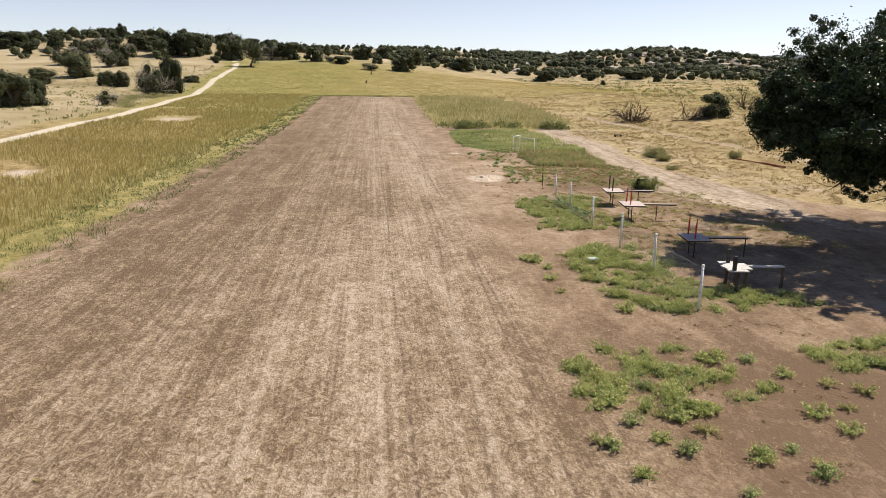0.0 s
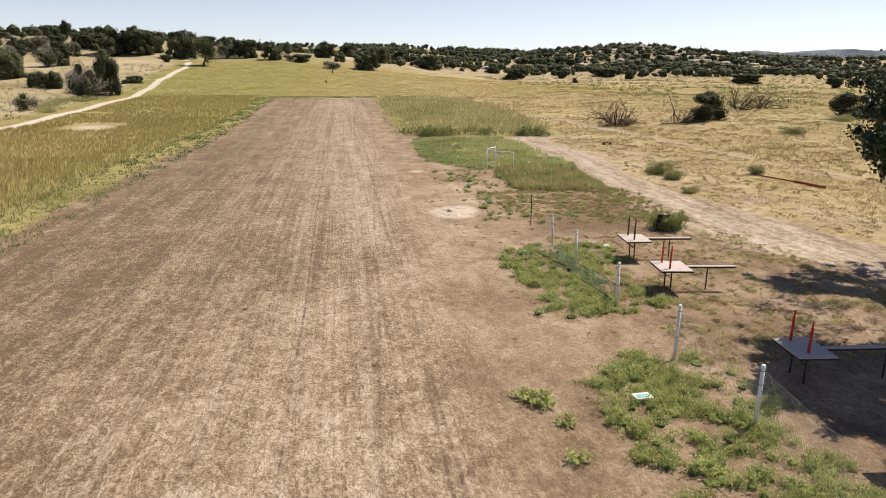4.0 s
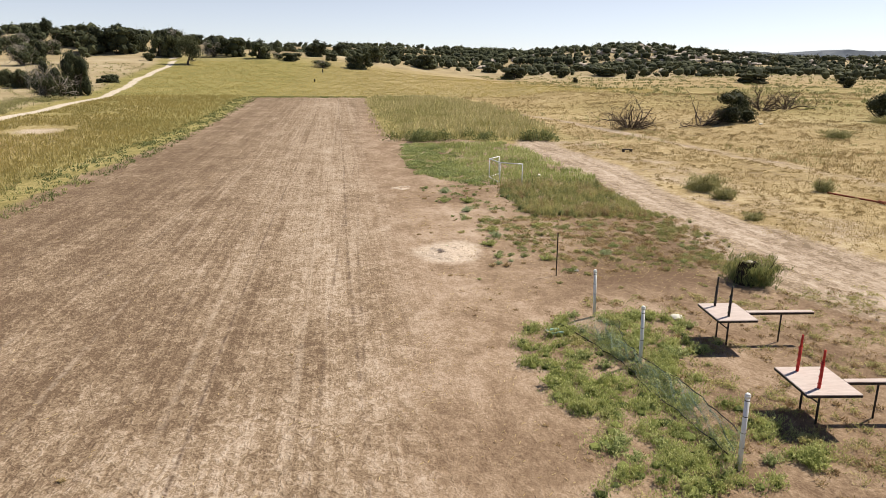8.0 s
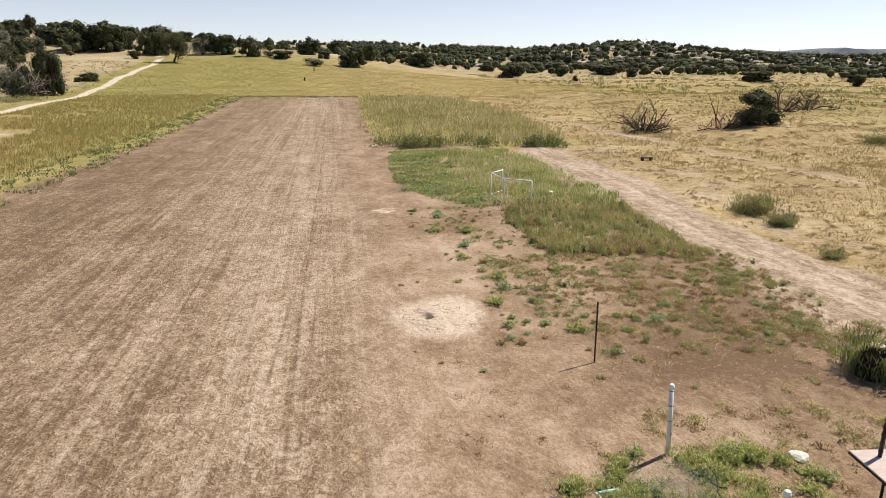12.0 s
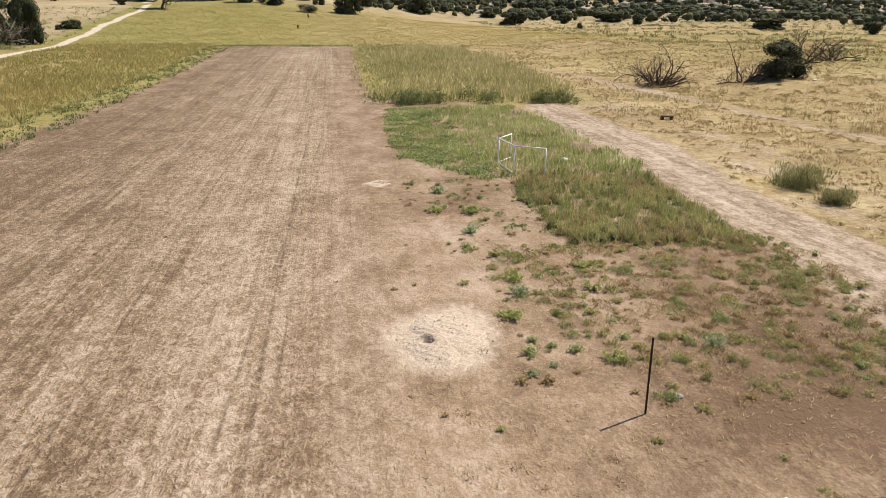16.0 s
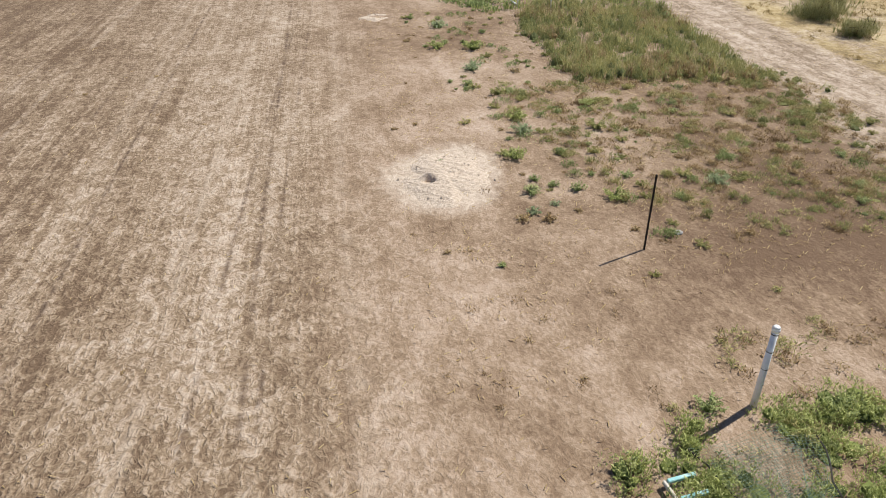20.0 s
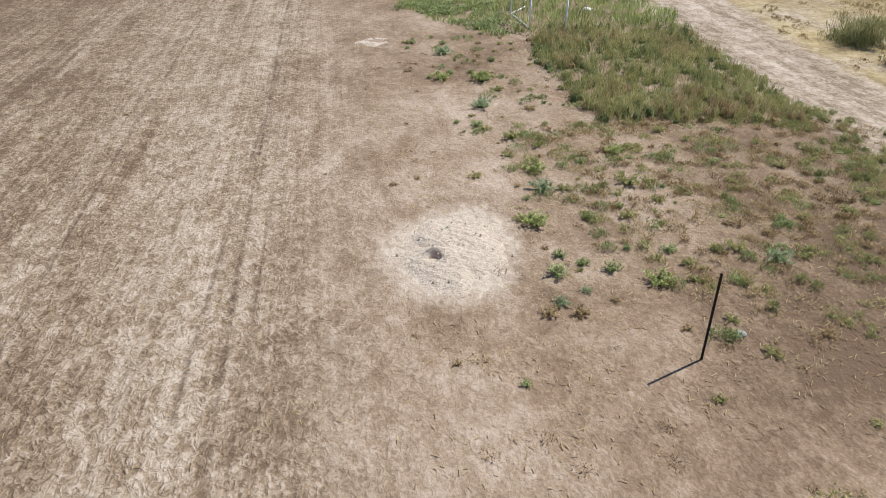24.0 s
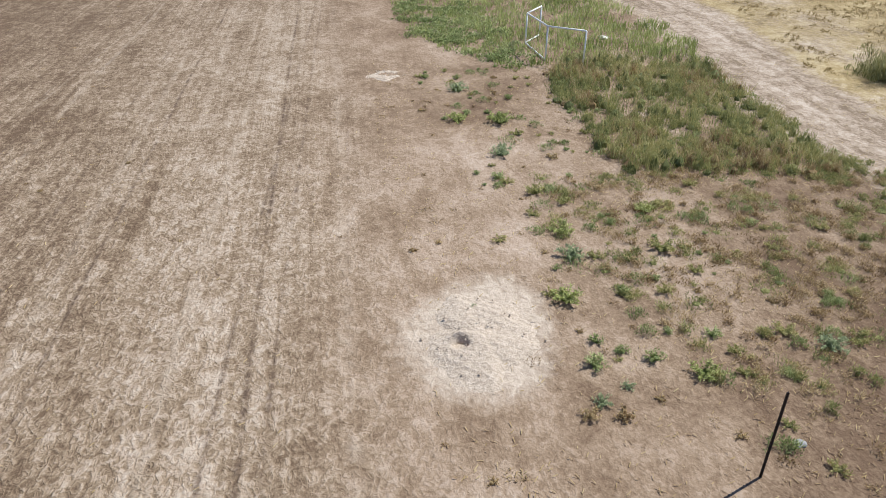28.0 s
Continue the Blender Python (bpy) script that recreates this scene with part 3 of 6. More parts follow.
# ---- posts, nets, tables ----
PVC = simple_material("white_pvc", [(0.55, 0.56, 0.58), (0.70, 0.70, 0.70), (0.80, 0.80, 0.78)], 5, 0.45, 0.4, stretch=(1, 1, 0.5))
PVC_CAP = simple_material("white_cap", [(0.78, 0.78, 0.76), (0.84, 0.84, 0.82)], 9, 0.4, 0.5)
TIE = simple_material("dark_wire", [(0.03, 0.03, 0.03), (0.07, 0.06, 0.05)], 20, 0.6, 0.4)
BLACK_STEEL = simple_material("black_steel", [(0.012, 0.011, 0.011), (0.03, 0.024, 0.02), (0.06, 0.04, 0.03)], 12, 0.7, 0.3)
RED_PAINT = simple_material("faded_red_paint", [(0.34, 0.018, 0.014), (0.50, 0.032, 0.024), (0.58, 0.07, 0.045)], 8, 0.6, 0.35)
BLACK_PAINT = simple_material("black_paint", [(0.014, 0.013, 0.013), (0.03, 0.026, 0.025), (0.05, 0.045, 0.04)], 8, 0.6, 0.35)
PLYWOOD = simple_material("weathered_tabletop", [(0.44, 0.365, 0.335), (0.51, 0.43, 0.40), (0.57, 0.49, 0.46)], 3, 0.8, 0.15, stretch=(1, 5, 1), relief=0.003)
GREY_BOARD = simple_material("bleached_boards", [(0.38, 0.35, 0.32), (0.56, 0.53, 0.50), (0.70, 0.67, 0.64)], 3, 0.85, 0.15, stretch=(8, 1, 1), relief=0.004)
NET_GREEN = simple_material("green_net", [(0.06, 0.105, 0.07), (0.10, 0.15, 0.105), (0.155, 0.20, 0.15)], 2, 0.6, 0.2)
NET_GREY = simple_material("grey_net", [(0.20, 0.19, 0.17), (0.32, 0.31, 0.28)], 2, 0.6, 0.2)
DARK_ROPE = simple_material("dark_rope", [(0.03, 0.03, 0.025), (0.07, 0.06, 0.05)], 12, 0.8, 0.1)


def fence_post(x, y, tall, lean_x, lean_y, ties):
    post = thing("fence_post", (x, y, 0), "white plastic pipe fence post with cap and wire ties", "post", "fence posts")
    top = Vector((lean_x, lean_y, tall))
    bm = bmesh.new()
    rod(bm, (0, 0, -0.15), top, 0.042, 0.040, 14)
    part("pipe", bm, PVC, post, smooth_shade=True)
    bm = bmesh.new()
    rod(bm, top * 0.965, top * 1.005, 0.049, 0.049, 14)
    rod(bm, top * 1.005, top * 1.022, 0.049, 0.030, 14)
    part("cap", bm, PVC_CAP, post, "bright white end cap", smooth_shade=True)
    for k in ties:
        bm = bmesh.new()
        rod(bm, top * k, top * (k + 0.009), 0.046, 0.046, 12)
        part("wire_tie", bm, TIE, post)
    return post


POSTS = [(11.21, 22.47, 1.40, 0.04, 0.08), (11.50, 26.52, 1.44, -0.10, -0.14), (11.49, 29.95, 1.44, -0.02, -0.08),
         (11.59, 33.84, 1.40, -0.05, -0.05), (11.78, 38.13, 1.37, -0.05, -0.03), (11.86, 41.21, 1.31, -0.08, -0.05)]
for n, row in enumerate(POSTS):
    fence_post(*row, (0.93, 0.72, 0.50, 0.30) if n % 2 else (0.90, 0.64, 0.42))

stake = thing("steel_stake", (12.0, 45.0, 0), "thin black steel fence stake standing in bare soil", "post")
bm = bmesh.new()
box(bm, -0.018, 0.018, -0.004, 0.004, -0.2, 1.42, 0.002)
box(bm, -0.004, 0.004, -0.026, -0.003, -0.2, 1.42, 0.001)
part("shaft", bm, BLACK_STEEL, stake, m=pose(0, 0, 0, -1.8, 1.3, 25))
for k in range(14):
    bm = bmesh.new()
    box(bm, -0.009, 0.009, 0.004, 0.010, 0, 0.016, 0.002)
    part("stud", bm, BLACK_STEEL, stake, m=pose(0, 0, 0, -1.8, 1.3, 25) @ pose(0, 0, 0.12 + 0.095 * k))


def strand_quads(lines, w):
    """Thin flat strands along lines of points, for nets."""
    vs, fs, n = [], [], 0
    for pts in lines:
        pts = np.asarray(pts)
        d = np.gradient(pts, axis=0)
        side = np.cross(d, (0.3, 0.2, 1.0))
        side = side / (np.linalg.norm(side, axis=1)[:, None] + 1e-9) * w / 2
        v = np.empty((len(pts) * 2, 3))
        v[0::2], v[1::2] = pts - side, pts + side
        k = n + np.arange(len(pts) - 1) * 2
        vs.append(v), fs.append(np.stack([k, k + 1, k + 3, k + 2], 1))
        n += len(v)
    return np.concatenate(vs), np.concatenate(fs)


def net_sheet(corner_lines, nu, nv, seed, crumple=0.05):
    """A grid of points between two edge lines, crumpled."""
    rng = np.random.default_rng(seed)
    a, b = (np.asarray(c, float) for c in corner_lines)
    t = np.linspace(0, 1, nu)
    key = np.linspace(0, 1, len(a))
    ea = np.stack([np.interp(t, key, a[:, k]) for k in range(3)], 1)
    eb = np.stack([np.interp(t, key, b[:, k]) for k in range(3)], 1)
    s = np.linspace(0, 1, nv)[None, :, None]
    g = ea[:, None] * (1 - s) + eb[:, None] * s
    u, w = np.meshgrid(t, np.linspace(0, 1, nv), indexing="ij")
    wob = np.sin(u * 31 + 4 * w) * np.cos(w * 9 + u * 12) + 0.6 * np.sin(u * 70 + w * 17)
    g[..., 2] += crumple * (0.6 + wob * 0.5) * np.sin(np.pi * w) + rng.normal(0, 0.004, u.shape)
    g[..., 0] += 0.4 * crumple * wob
    return g


fallen = thing("fallen_net", (0, 0, 0), "dark green netting fallen onto weeds between fence posts", "net")
left_edge = [(10.63, 40.59, 0.10), (11.09, 38.95, 0.12), (11.30, 37.95, 0.10), (11.29, 36.6, 0.12), (11.42, 35.4, 0.14), (11.55, 33.95, 0.16)]
right_edge = [(12.21, 40.5, 0.15), (11.80, 39.15, 0.16), (11.74, 38.15, 0.18), (12.05, 36.93, 0.18), (12.02, 35.7, 0.28), (11.57, 33.86, 0.66)]
sheet = net_sheet((left_edge, right_edge), 190, 30, 3, 0.09)
v, f = strand_quads([sheet[k] for k in range(190)] + [sheet[:, k] for k in range(30)], 0.0036)
link("netting", add_mesh("netting", v, f, NET_GREEN), fallen)
fold_a = [(10.85, 40.5, 0.18), (11.15, 38.95, 0.18), (11.34, 37.95, 0.16), (11.40, 36.6, 0.18), (11.52, 35.5, 0.20), (11.56, 33.95, 0.22)]
fold_b = [(11.85, 40.7, 0.20), (11.65, 39.15, 0.20), (11.66, 38.05, 0.22), (11.92, 36.8, 0.22), (11.92, 35.6, 0.26), (11.56, 33.9, 0.55)]
fold = net_sheet((fold_a, fold_b), 170, 18, 4, 0.11)
v, f = strand_quads([fold[k] for k in range(170)] + [fold[:, k] for k in range(18)], 0.0036)
link("folded_netting", add_mesh("folded_netting", v, f, NET_GREEN), fallen)
for edge, mat in ((sheet[:, 0], DARK_ROPE), (sheet[:, -1], DARK_ROPE)):
    v, f = tube([tuple(p) for p in edge[::6]], [0.011] * len(edge[::6]), 5)
    link("edge_rope", add_mesh("edge_rope", v, f, mat), fallen)

for a, b in ((POSTS[2], POSTS[1]), (POSTS[1], POSTS[0])):
    net = thing("standing_net", (0, 0, 0), "fine grey netting stretched between two fence posts", "net", "standing nets")
    lo = [(a[0], a[1], 0.04), ((a[0] + b[0]) / 2, (a[1] + b[1]) / 2, 0.03), (b[0], b[1], 0.04)]
    hi = [(a[0] + a[3], a[1] + a[4], a[2] * 0.95), ((a[0] + b[0]) / 2 + (a[3] + b[3]) / 2, (a[1] + b[1]) / 2, 1.22), (b[0] + b[3], b[1] + b[4], b[2] * 0.95)]
    sheet = net_sheet((lo, hi), 80, 32, 5, 0.012)
    v, f = strand_quads([sheet[k] for k in range(80)] + [sheet[:, k] for k in range(32)], 0.0022)
    link("netting", add_mesh("netting", v, f, NET_GREY), net)
    v, f = tube([tuple(p) for p in sheet[::8, -1]], [0.0035] * len(sheet[::8]), 5)
    link("top_rope", add_mesh("top_rope", v, f, NET_GREY), net)


def stand_table(cx, cy, turn, wide, deep, top, board_to, board_leg, paint, label):
    """A start stand: plywood top on a steel frame, two upright pegs, and a narrow wing board on its own leg."""
    t = thing("work_table", (cx, cy, 0), label, "table", "work tables", turn)
    hx, hy = wide / 2, deep / 2
    bm = bmesh.new()
    box(bm, -hx, hx, -hy, hy, top - 0.022, top, 0.003)
    part("tabletop", bm, PLYWOOD, t, "pale pinkish weathered plywood top")
    for ya, yb, xa, xb in ((-hy, -hy + 0.04, -hx + 0.001, hx - 0.001), (hy - 0.04, hy, -hx + 0.001, hx - 0.001), (-hy + 0.041, hy - 0.041, -hx + 0.001, -hx + 0.04), (-hy + 0.041, hy - 0.041, hx - 0.04, hx - 0.001)):
        bm = bmesh.new()
        box(bm, xa, xb, ya, yb, top - 0.062, top - 0.023)
        part("frame_rail", bm, BLACK_STEEL, t)
    for ly in (-0.22, 0.34):
        bm = bmesh.new()
        rod(bm, (-0.04, ly, -0.1), (-0.04, ly, top - 0.06), 0.022, None, 10)
        leg = part("leg", bm, BLACK_STEEL, t, smooth_shade=True)
        bm = bmesh.new()
        rod(bm, (-0.05, ly, top - 0.36), (-hx + 0.02, ly - 0.10, top - 0.055), 0.014, None, 8)
        part("brace", bm, BLACK_STEEL, leg)
    for px, py in ((-hx + 0.35, hy - 0.20), (-hx + 0.36, -hy + 0.28)):
        bm = bmesh.new()
        rod(bm, (px, py, top), (px + 0.008, py, top + 0.52), 0.029, 0.031, 12)
        rod(bm, (px + 0.008, py, top + 0.52), (px + 0.010, py, top + 0.55), 0.031, 0.025, 12)
        rod(bm, (px + 0.010, py, top + 0.55), (px + 0.014, py, top + 0.76), 0.024, 0.021, 10)
        peg = part("peg", bm, paint, t, "upright padded peg", smooth_shade=True)
        for k in (0.08, 0.22, 0.36, 0.48):
            bm = bmesh.new()
            rod(bm, (px, py, top + k), (px, py, top + k + 0.02), 0.036, 0.036, 12)
            part("ring", bm, paint, peg)
    bm = bmesh.new()
    box(bm, hx + 0.003, board_to, -0.09, 0.05, top - 0.022, top + 0.004, 0.003)
    part("wing_board", bm, PLYWOOD, t)
    bm = bmesh.new()
    box(bm, hx + 0.004, board_to - 0.005, -0.089, -0.05, top - 0.065, top - 0.023)
    part("board_rail", bm, BLACK_STEEL, t)
    bm = bmesh.new()
    rod(bm, (board_leg, -0.02, -0.1), (board_leg, -0.02, top - 0.024), 0.02, None, 10)
    part("board_leg", bm, BLACK_STEEL, t, smooth_shade=True)
    return t


stand_table(14.37, 39.04, -6, 0.95, 1.22, 0.80, 2.14, 1.36, BLACK_PAINT, "plywood work table on steel legs with two black pegs")
stand_table(13.97, 35.26, -7, 1.03, 1.22, 0.80, 2.12, 1.20, RED_PAINT, "plywood work table on steel legs with two red pegs")
stand_table(13.88, 28.50, -5, 0.90, 1.20, 0.80, 2.07, 2.00, RED_PAINT, "plywood work table with two dark red pegs in dappled tree shade")

old = thing("wooden_table", (13.36, 24.42, 0), "bleached wooden plank table with two thick dark posts under a tree", "table", "work tables", -5)
for k in range(5):
    bm = bmesh.new()
    a, b = ((-0.45, 0.18), (-0.42, 0.40), (-0.46, 0.42), (-0.36, 0.43), (-0.38, 0.14))[k]
    box(bm, a, b, -0.60 + 0.243 * k, -0.363 + 0.243 * k, 0.765, 0.80 + 0.003 * (k % 2), 0.004)
    part("plank", bm, GREY_BOARD, old)
for lx, ly in ((-0.1, -0.42), (-0.1, 0.42), (0.22, -0.35), (0.22, 0.38)):
    bm = bmesh.new()
    box(bm, lx - 0.045, lx + 0.045, ly - 0.045, ly + 0.045, -0.1, 0.765, 0.006)
    part("leg", bm, DEAD_WOOD, old)
for px, py in ((-0.09, 0.43), (-0.27, -0.50)):
    bm = bmesh.new()
    box(bm, px - 0.055, px + 0.055, py - 0.05, py + 0.05, 0.80, 1.27, 0.008)
    part("peg", bm, BLACK_PAINT, old, "thick dark upright post")
bm = bmesh.new()
box(bm, 0.44, 1.62, -0.02, 0.16, 0.765, 0.80, 0.004)
part("wing_board", bm, GREY_BOARD, old)
bm = bmesh.new()
box(bm, 1.58, 1.66, 0.03, 0.11, -0.1, 0.765, 0.006)
part("board_leg", bm, DEAD_WOOD, old)

# ---- pipe frame in the weeds ----
frame_thing = thing("pipe_frame", (14.4, 63.6, 0), "open frame of thin white plastic pipes standing in tall weeds", "pipe frame")


def pipe_run(name, pts, r=0.031):
    bm = bmesh.new()
    for a, b in zip(pts, pts[1:]):
        rod(bm, Vector(a) - Vector((14.4, 63.6, 0)), Vector(b) - Vector((14.4, 63.6, 0)), r, None, 8)
    part(name, bm, PVC_CAP, frame_thing, smooth_shade=True)


GL, GB, GC, GR = (14.33, 65.5, 1.16), (15.2, 66.6, 1.16), (14.45, 63.2, 1.23), (15.54, 62.3, 1.25)
for a, b in ((GL, GB), (GL, GC), (GC, GR)):
    pipe_run("top_pipe", (a, b))
for a in (GL, GB, GC, GR):
    pipe_run("upright", ((a[0], a[1], -0.05), a))
for a, b in ((GL, GB), (GL, GC)):
    pipe_run("bottom_pipe", ((a[0], a[1], 0.06), (b[0], b[1], 0.06)))

# ---- stump, burrow mounds, litter ----
SAND = simple_material("dug_sand", [(0.39, 0.31, 0.24), (0.51, 0.415, 0.33), (0.61, 0.51, 0.42)], 14, 0.95, 0.05, relief=0.04)
HOLE_SHADE = simple_material("burrow_shade", [(0.03, 0.02, 0.015), (0.06, 0.042, 0.03)], 9, 1.0, 0.0)
# Near-black bark: the shade on the stump's near side is put into the colour.
STUMP_BARK = simple_material("shaded_bark", [(0.014, 0.011, 0.009), (0.03, 0.024, 0.02), (0.06, 0.05, 0.04)], 6, 0.95, 0.05, stretch=(3, 3, 0.6), relief=0.03)
STUMP_TOP = simple_material("sawn_wood", [(0.45, 0.40, 0.33), (0.62, 0.57, 0.50)], 6, 0.8, 0.15)


def burrow(x, y, rx, ry, tall, seed, with_hole, label):
    """A low dug-out mound with a crater and a burrow opening."""
    nr, na = 60, 110
    r = np.linspace(0, 1, nr)[:, None]
    a = np.linspace(0, 2 * np.pi, na, endpoint=False)[None, :]
    edge = 1 + 0.12 * np.cos(2 * a - 2.2) + 0.09 * np.sin(3 * a + seed) + 0.09 * np.sin(5 * a + 2 * seed) + 0.05 * np.sin(11 * a)
    px, py = r * np.cos(a) * rx * edge, r * np.sin(a) * ry * edge
    z = tall * (1 - r**1.2) - 0.02 * r + 0.012 * np.sin(px * 7 + seed) * np.cos(py * 6) + 0.007 * np.sin(px * 19 + 2 * py * seed) * np.sin(py * 23 + px * 5)
    cut = np.exp(-(((px - 0.10) / 0.36) ** 2 + ((py - 0.08) / 0.24) ** 2))
    z = z - 0.07 * cut
    if with_hole:
        z = z - 0.30 * np.exp(-(((px + 0.36) / 0.09) ** 2 + ((py + 0.20) / 0.07) ** 2)) + 0.10 * np.exp(-(((px + 0.33) / 0.17) ** 2 + ((py + 0.03) / 0.07) ** 2))
    z = np.where(r > 0.97, -0.05, z)
    v = np.stack([px, py, z], -1).reshape(-1, 3)
    k, j = np.meshgrid(np.arange(nr - 1), np.arange(na), indexing="ij")
    f = np.stack([k * na + j, k * na + (j + 1) % na, (k + 1) * na + (j + 1) % na, (k + 1) * na + j], -1).reshape(-1, 4)[:, ::-1]
    m = thing("burrow_mound", (x, y, 0), label, "burrow mound", "burrow mounds")
    link("sand_mound", add_mesh("sand_mound", v, f, SAND, None, True), m)
    rng = np.random.default_rng(seed)
    for _ in range(34):
        bm = bmesh.new()
        bmesh.ops.create_icosphere(bm, subdivisions=1, radius=rng.uniform(0.008, 0.024))
        for w in bm.verts:
            w.co *= rng.uniform(0.7, 1.2)
        ang, d = rng.uniform(0, 6.28), rng.uniform(0.15, 1.0)
        part("dirt_clod", bm, SAND, m, m=pose(d * rx * math.cos(ang), d * ry * math.sin(ang), tall * (1 - d**1.6) + 0.01))
    if with_hole:
        bm = bmesh.new()
        # A dark disc low in the pit stands for the shade inside.
        bmesh.ops.create_cone(bm, cap_ends=True, segments=14, radius1=0.085, radius2=0.05, depth=0.05)
        part("burrow_opening", bm, HOLE_SHADE, m, "dark disc as the shade in the burrow opening", m=pose(-0.36, -0.20, tall - 0.21))
    return m


burrow(9.02, 48.32, 1.05, 1.22, 0.15, 2, True, "low mound of pale dug sand around a dark animal burrow")
burrow(8.65, 62.4, 0.75, 0.6, 0.07, 5, False, "small worn patch of pale dug sand on the strip edge")

stump = thing("tree_stump", (17.7, 43.45, 0), "dark sawn tree stump with a pale top inside a green bush", "stump")
bm = bmesh.new()
rod(bm, (0, 0, -0.1), (0.03, 0.02, 0.70), 0.36, 0.26, 18)
for w in bm.verts:
    w.co.x *= 1 + 0.12 * math.sin(7 * math.atan2(w.co.y, w.co.x))
part("trunk", bm, STUMP_BARK, stump)
bm = bmesh.new()
rod(bm, (0.03, 0.02, 0.70), (0.03, 0.02, 0.715), 0.15, 0.14, 16)
part("sawn_top", bm, STUMP_TOP, stump, "pale sawn wood top")

WHITE_STONE = simple_material("white_stone", [(0.60, 0.57, 0.50), (0.78, 0.75, 0.68)], 6, 0.9, 0.1)
TEAL = simple_material("teal_plastic", [(0.10, 0.30, 0.31), (0.22, 0.46, 0.47), (0.55, 0.68, 0.68)], 6, 0.5, 0.4)
RUST = simple_material("rusty_red_steel", [(0.16, 0.05, 0.03), (0.28, 0.08, 0.05), (0.36, 0.14, 0.08)], 5, 0.85, 0.2)


def stone(name, x, y, size, squash, mat, label, category, seed, group=""):
    rng = np.random.default_rng(seed)
    bm = bmesh.new()
    bmesh.ops.create_icosphere(bm, subdivisions=2, radius=size)
    k = rng.uniform(0, 6, 3)
    for w in bm.verts:
        w.co *= 1 + 0.22 * math.sin(3 * w.co.x / size + k[0]) * math.cos(3 * w.co.y / size + k[1]) + rng.uniform(-0.07, 0.07)
        w.co.z *= squash
    ob = part(name, bm, mat, m=pose(x, y, height(x, y) + size * squash * 0.45, 0, 0, rng.uniform(0, 360)))
    return tagged(ob, label, category, group)


stone("white_rock", 14.0, 40.75, 0.16, 0.5, WHITE_STONE, "pale flat rock lying in green weeds", "rock", 1)
stone("white_slab", 17.62, 65.9, 0.24, 0.3, WHITE_STONE, "pale flat slab among tall weeds", "rock", 4)
stone("grey_rock", 12.84, 45.42, 0.085, 0.35, simple_material("grey_stone", [(0.26, 0.25, 0.25), (0.36, 0.35, 0.34)], 8, 0.9, 0.1), "flat grey rock on bare soil", "rock", 6)
stone("pale_rock", 49.9, 92.3, 0.22, 0.45, WHITE_STONE, "pale rock in dry grass beside a juniper", "rock", 7)
for x, y, tall in ((1.75, 236.0, 1.0), (0.3, 200.0, 0.75)):
    marker = thing("marker_post", (x, y, height(x, y)), "short dark marker post in olive grass", "post", "marker posts")
    bm = bmesh.new()
    rod(bm, (0, 0, -0.2), (0.02, 0, tall), 0.16, 0.13, 8)
    part("stub", bm, BLACK_STEEL, marker)
tray = thing("plastic_tray", (10.4, 40.1, 0.06), "broken teal plastic tray lying in weeds", "tray", turn=8)
for bx, made_of in (((-0.18, 0.18, 0.10, 0.15), TEAL), ((-0.18, 0.18, -0.15, -0.10), TEAL), ((-0.24, -0.201, -0.12, 0.14), STUMP_TOP)):
    bm = bmesh.new()
    box(bm, *bx, 0, 0.05, 0.008)
    part("rail", bm, made_of, tray)
crate = thing("flat_carton", (9.72, 27.9, 0.12), "flattened white and teal carton lying on green weeds", "carton", turn=4)
bm = bmesh.new()
box(bm, -0.2, 0.2, -0.13, 0.13, 0, 0.05, 0.006)
part("body", bm, WHITE_STONE, crate)
bm = bmesh.new()
box(bm, -0.14, 0.16, -0.09, 0.04, 0.051, 0.058)
part("panel", bm, TEAL, crate)
pole = thing("fallen_pole", (32.0, 55.1, 0.06), "long rusty red steel pole lying in dry grass", "pole")
bm = bmesh.new()
rod(bm, (-0.42, 2.7, 0.0), (0.1, -0.3, 0.05), 0.05, None, 8)
part("thin_length", bm, RUST, pole)
bm = bmesh.new()
rod(bm, (0.1, -0.3, 0.06), (0.5, -2.7, 0.06), 0.085, None, 10)
part("thick_length", bm, RUST, pole, "rusty thicker length")
seat = thing("dark_box", (28.6, 77.7, 0), "small dark wooden box standing in dry grass", "box")
bm = bmesh.new()
box(bm, -0.36, 0.36, -0.2, 0.2, 0.16, 0.24, 0.01)
part("lid", bm, BARK, seat)
for sx in (-0.32, 0.32):
    bm = bmesh.new()
    box(bm, sx - 0.06, sx + 0.06, -0.16, 0.16, -0.05, 0.159, 0.01)
    part("leg", bm, BARK, seat)


# ---- trees and shrubs ----
def ball(level):
    """A faceted round, as arrays."""
    bm = bmesh.new()
    bmesh.ops.create_icosphere(bm, subdivisions=level, radius=1)
    v, f = np.array([p.co[:] for p in bm.verts]), np.array([[p.index for p in q.verts] for q in bm.faces])
    bm.free()
    return v, f


BALL, BALL_FACES = ball(2)
SMALL_BALL, SMALL_FACES = ball(1)


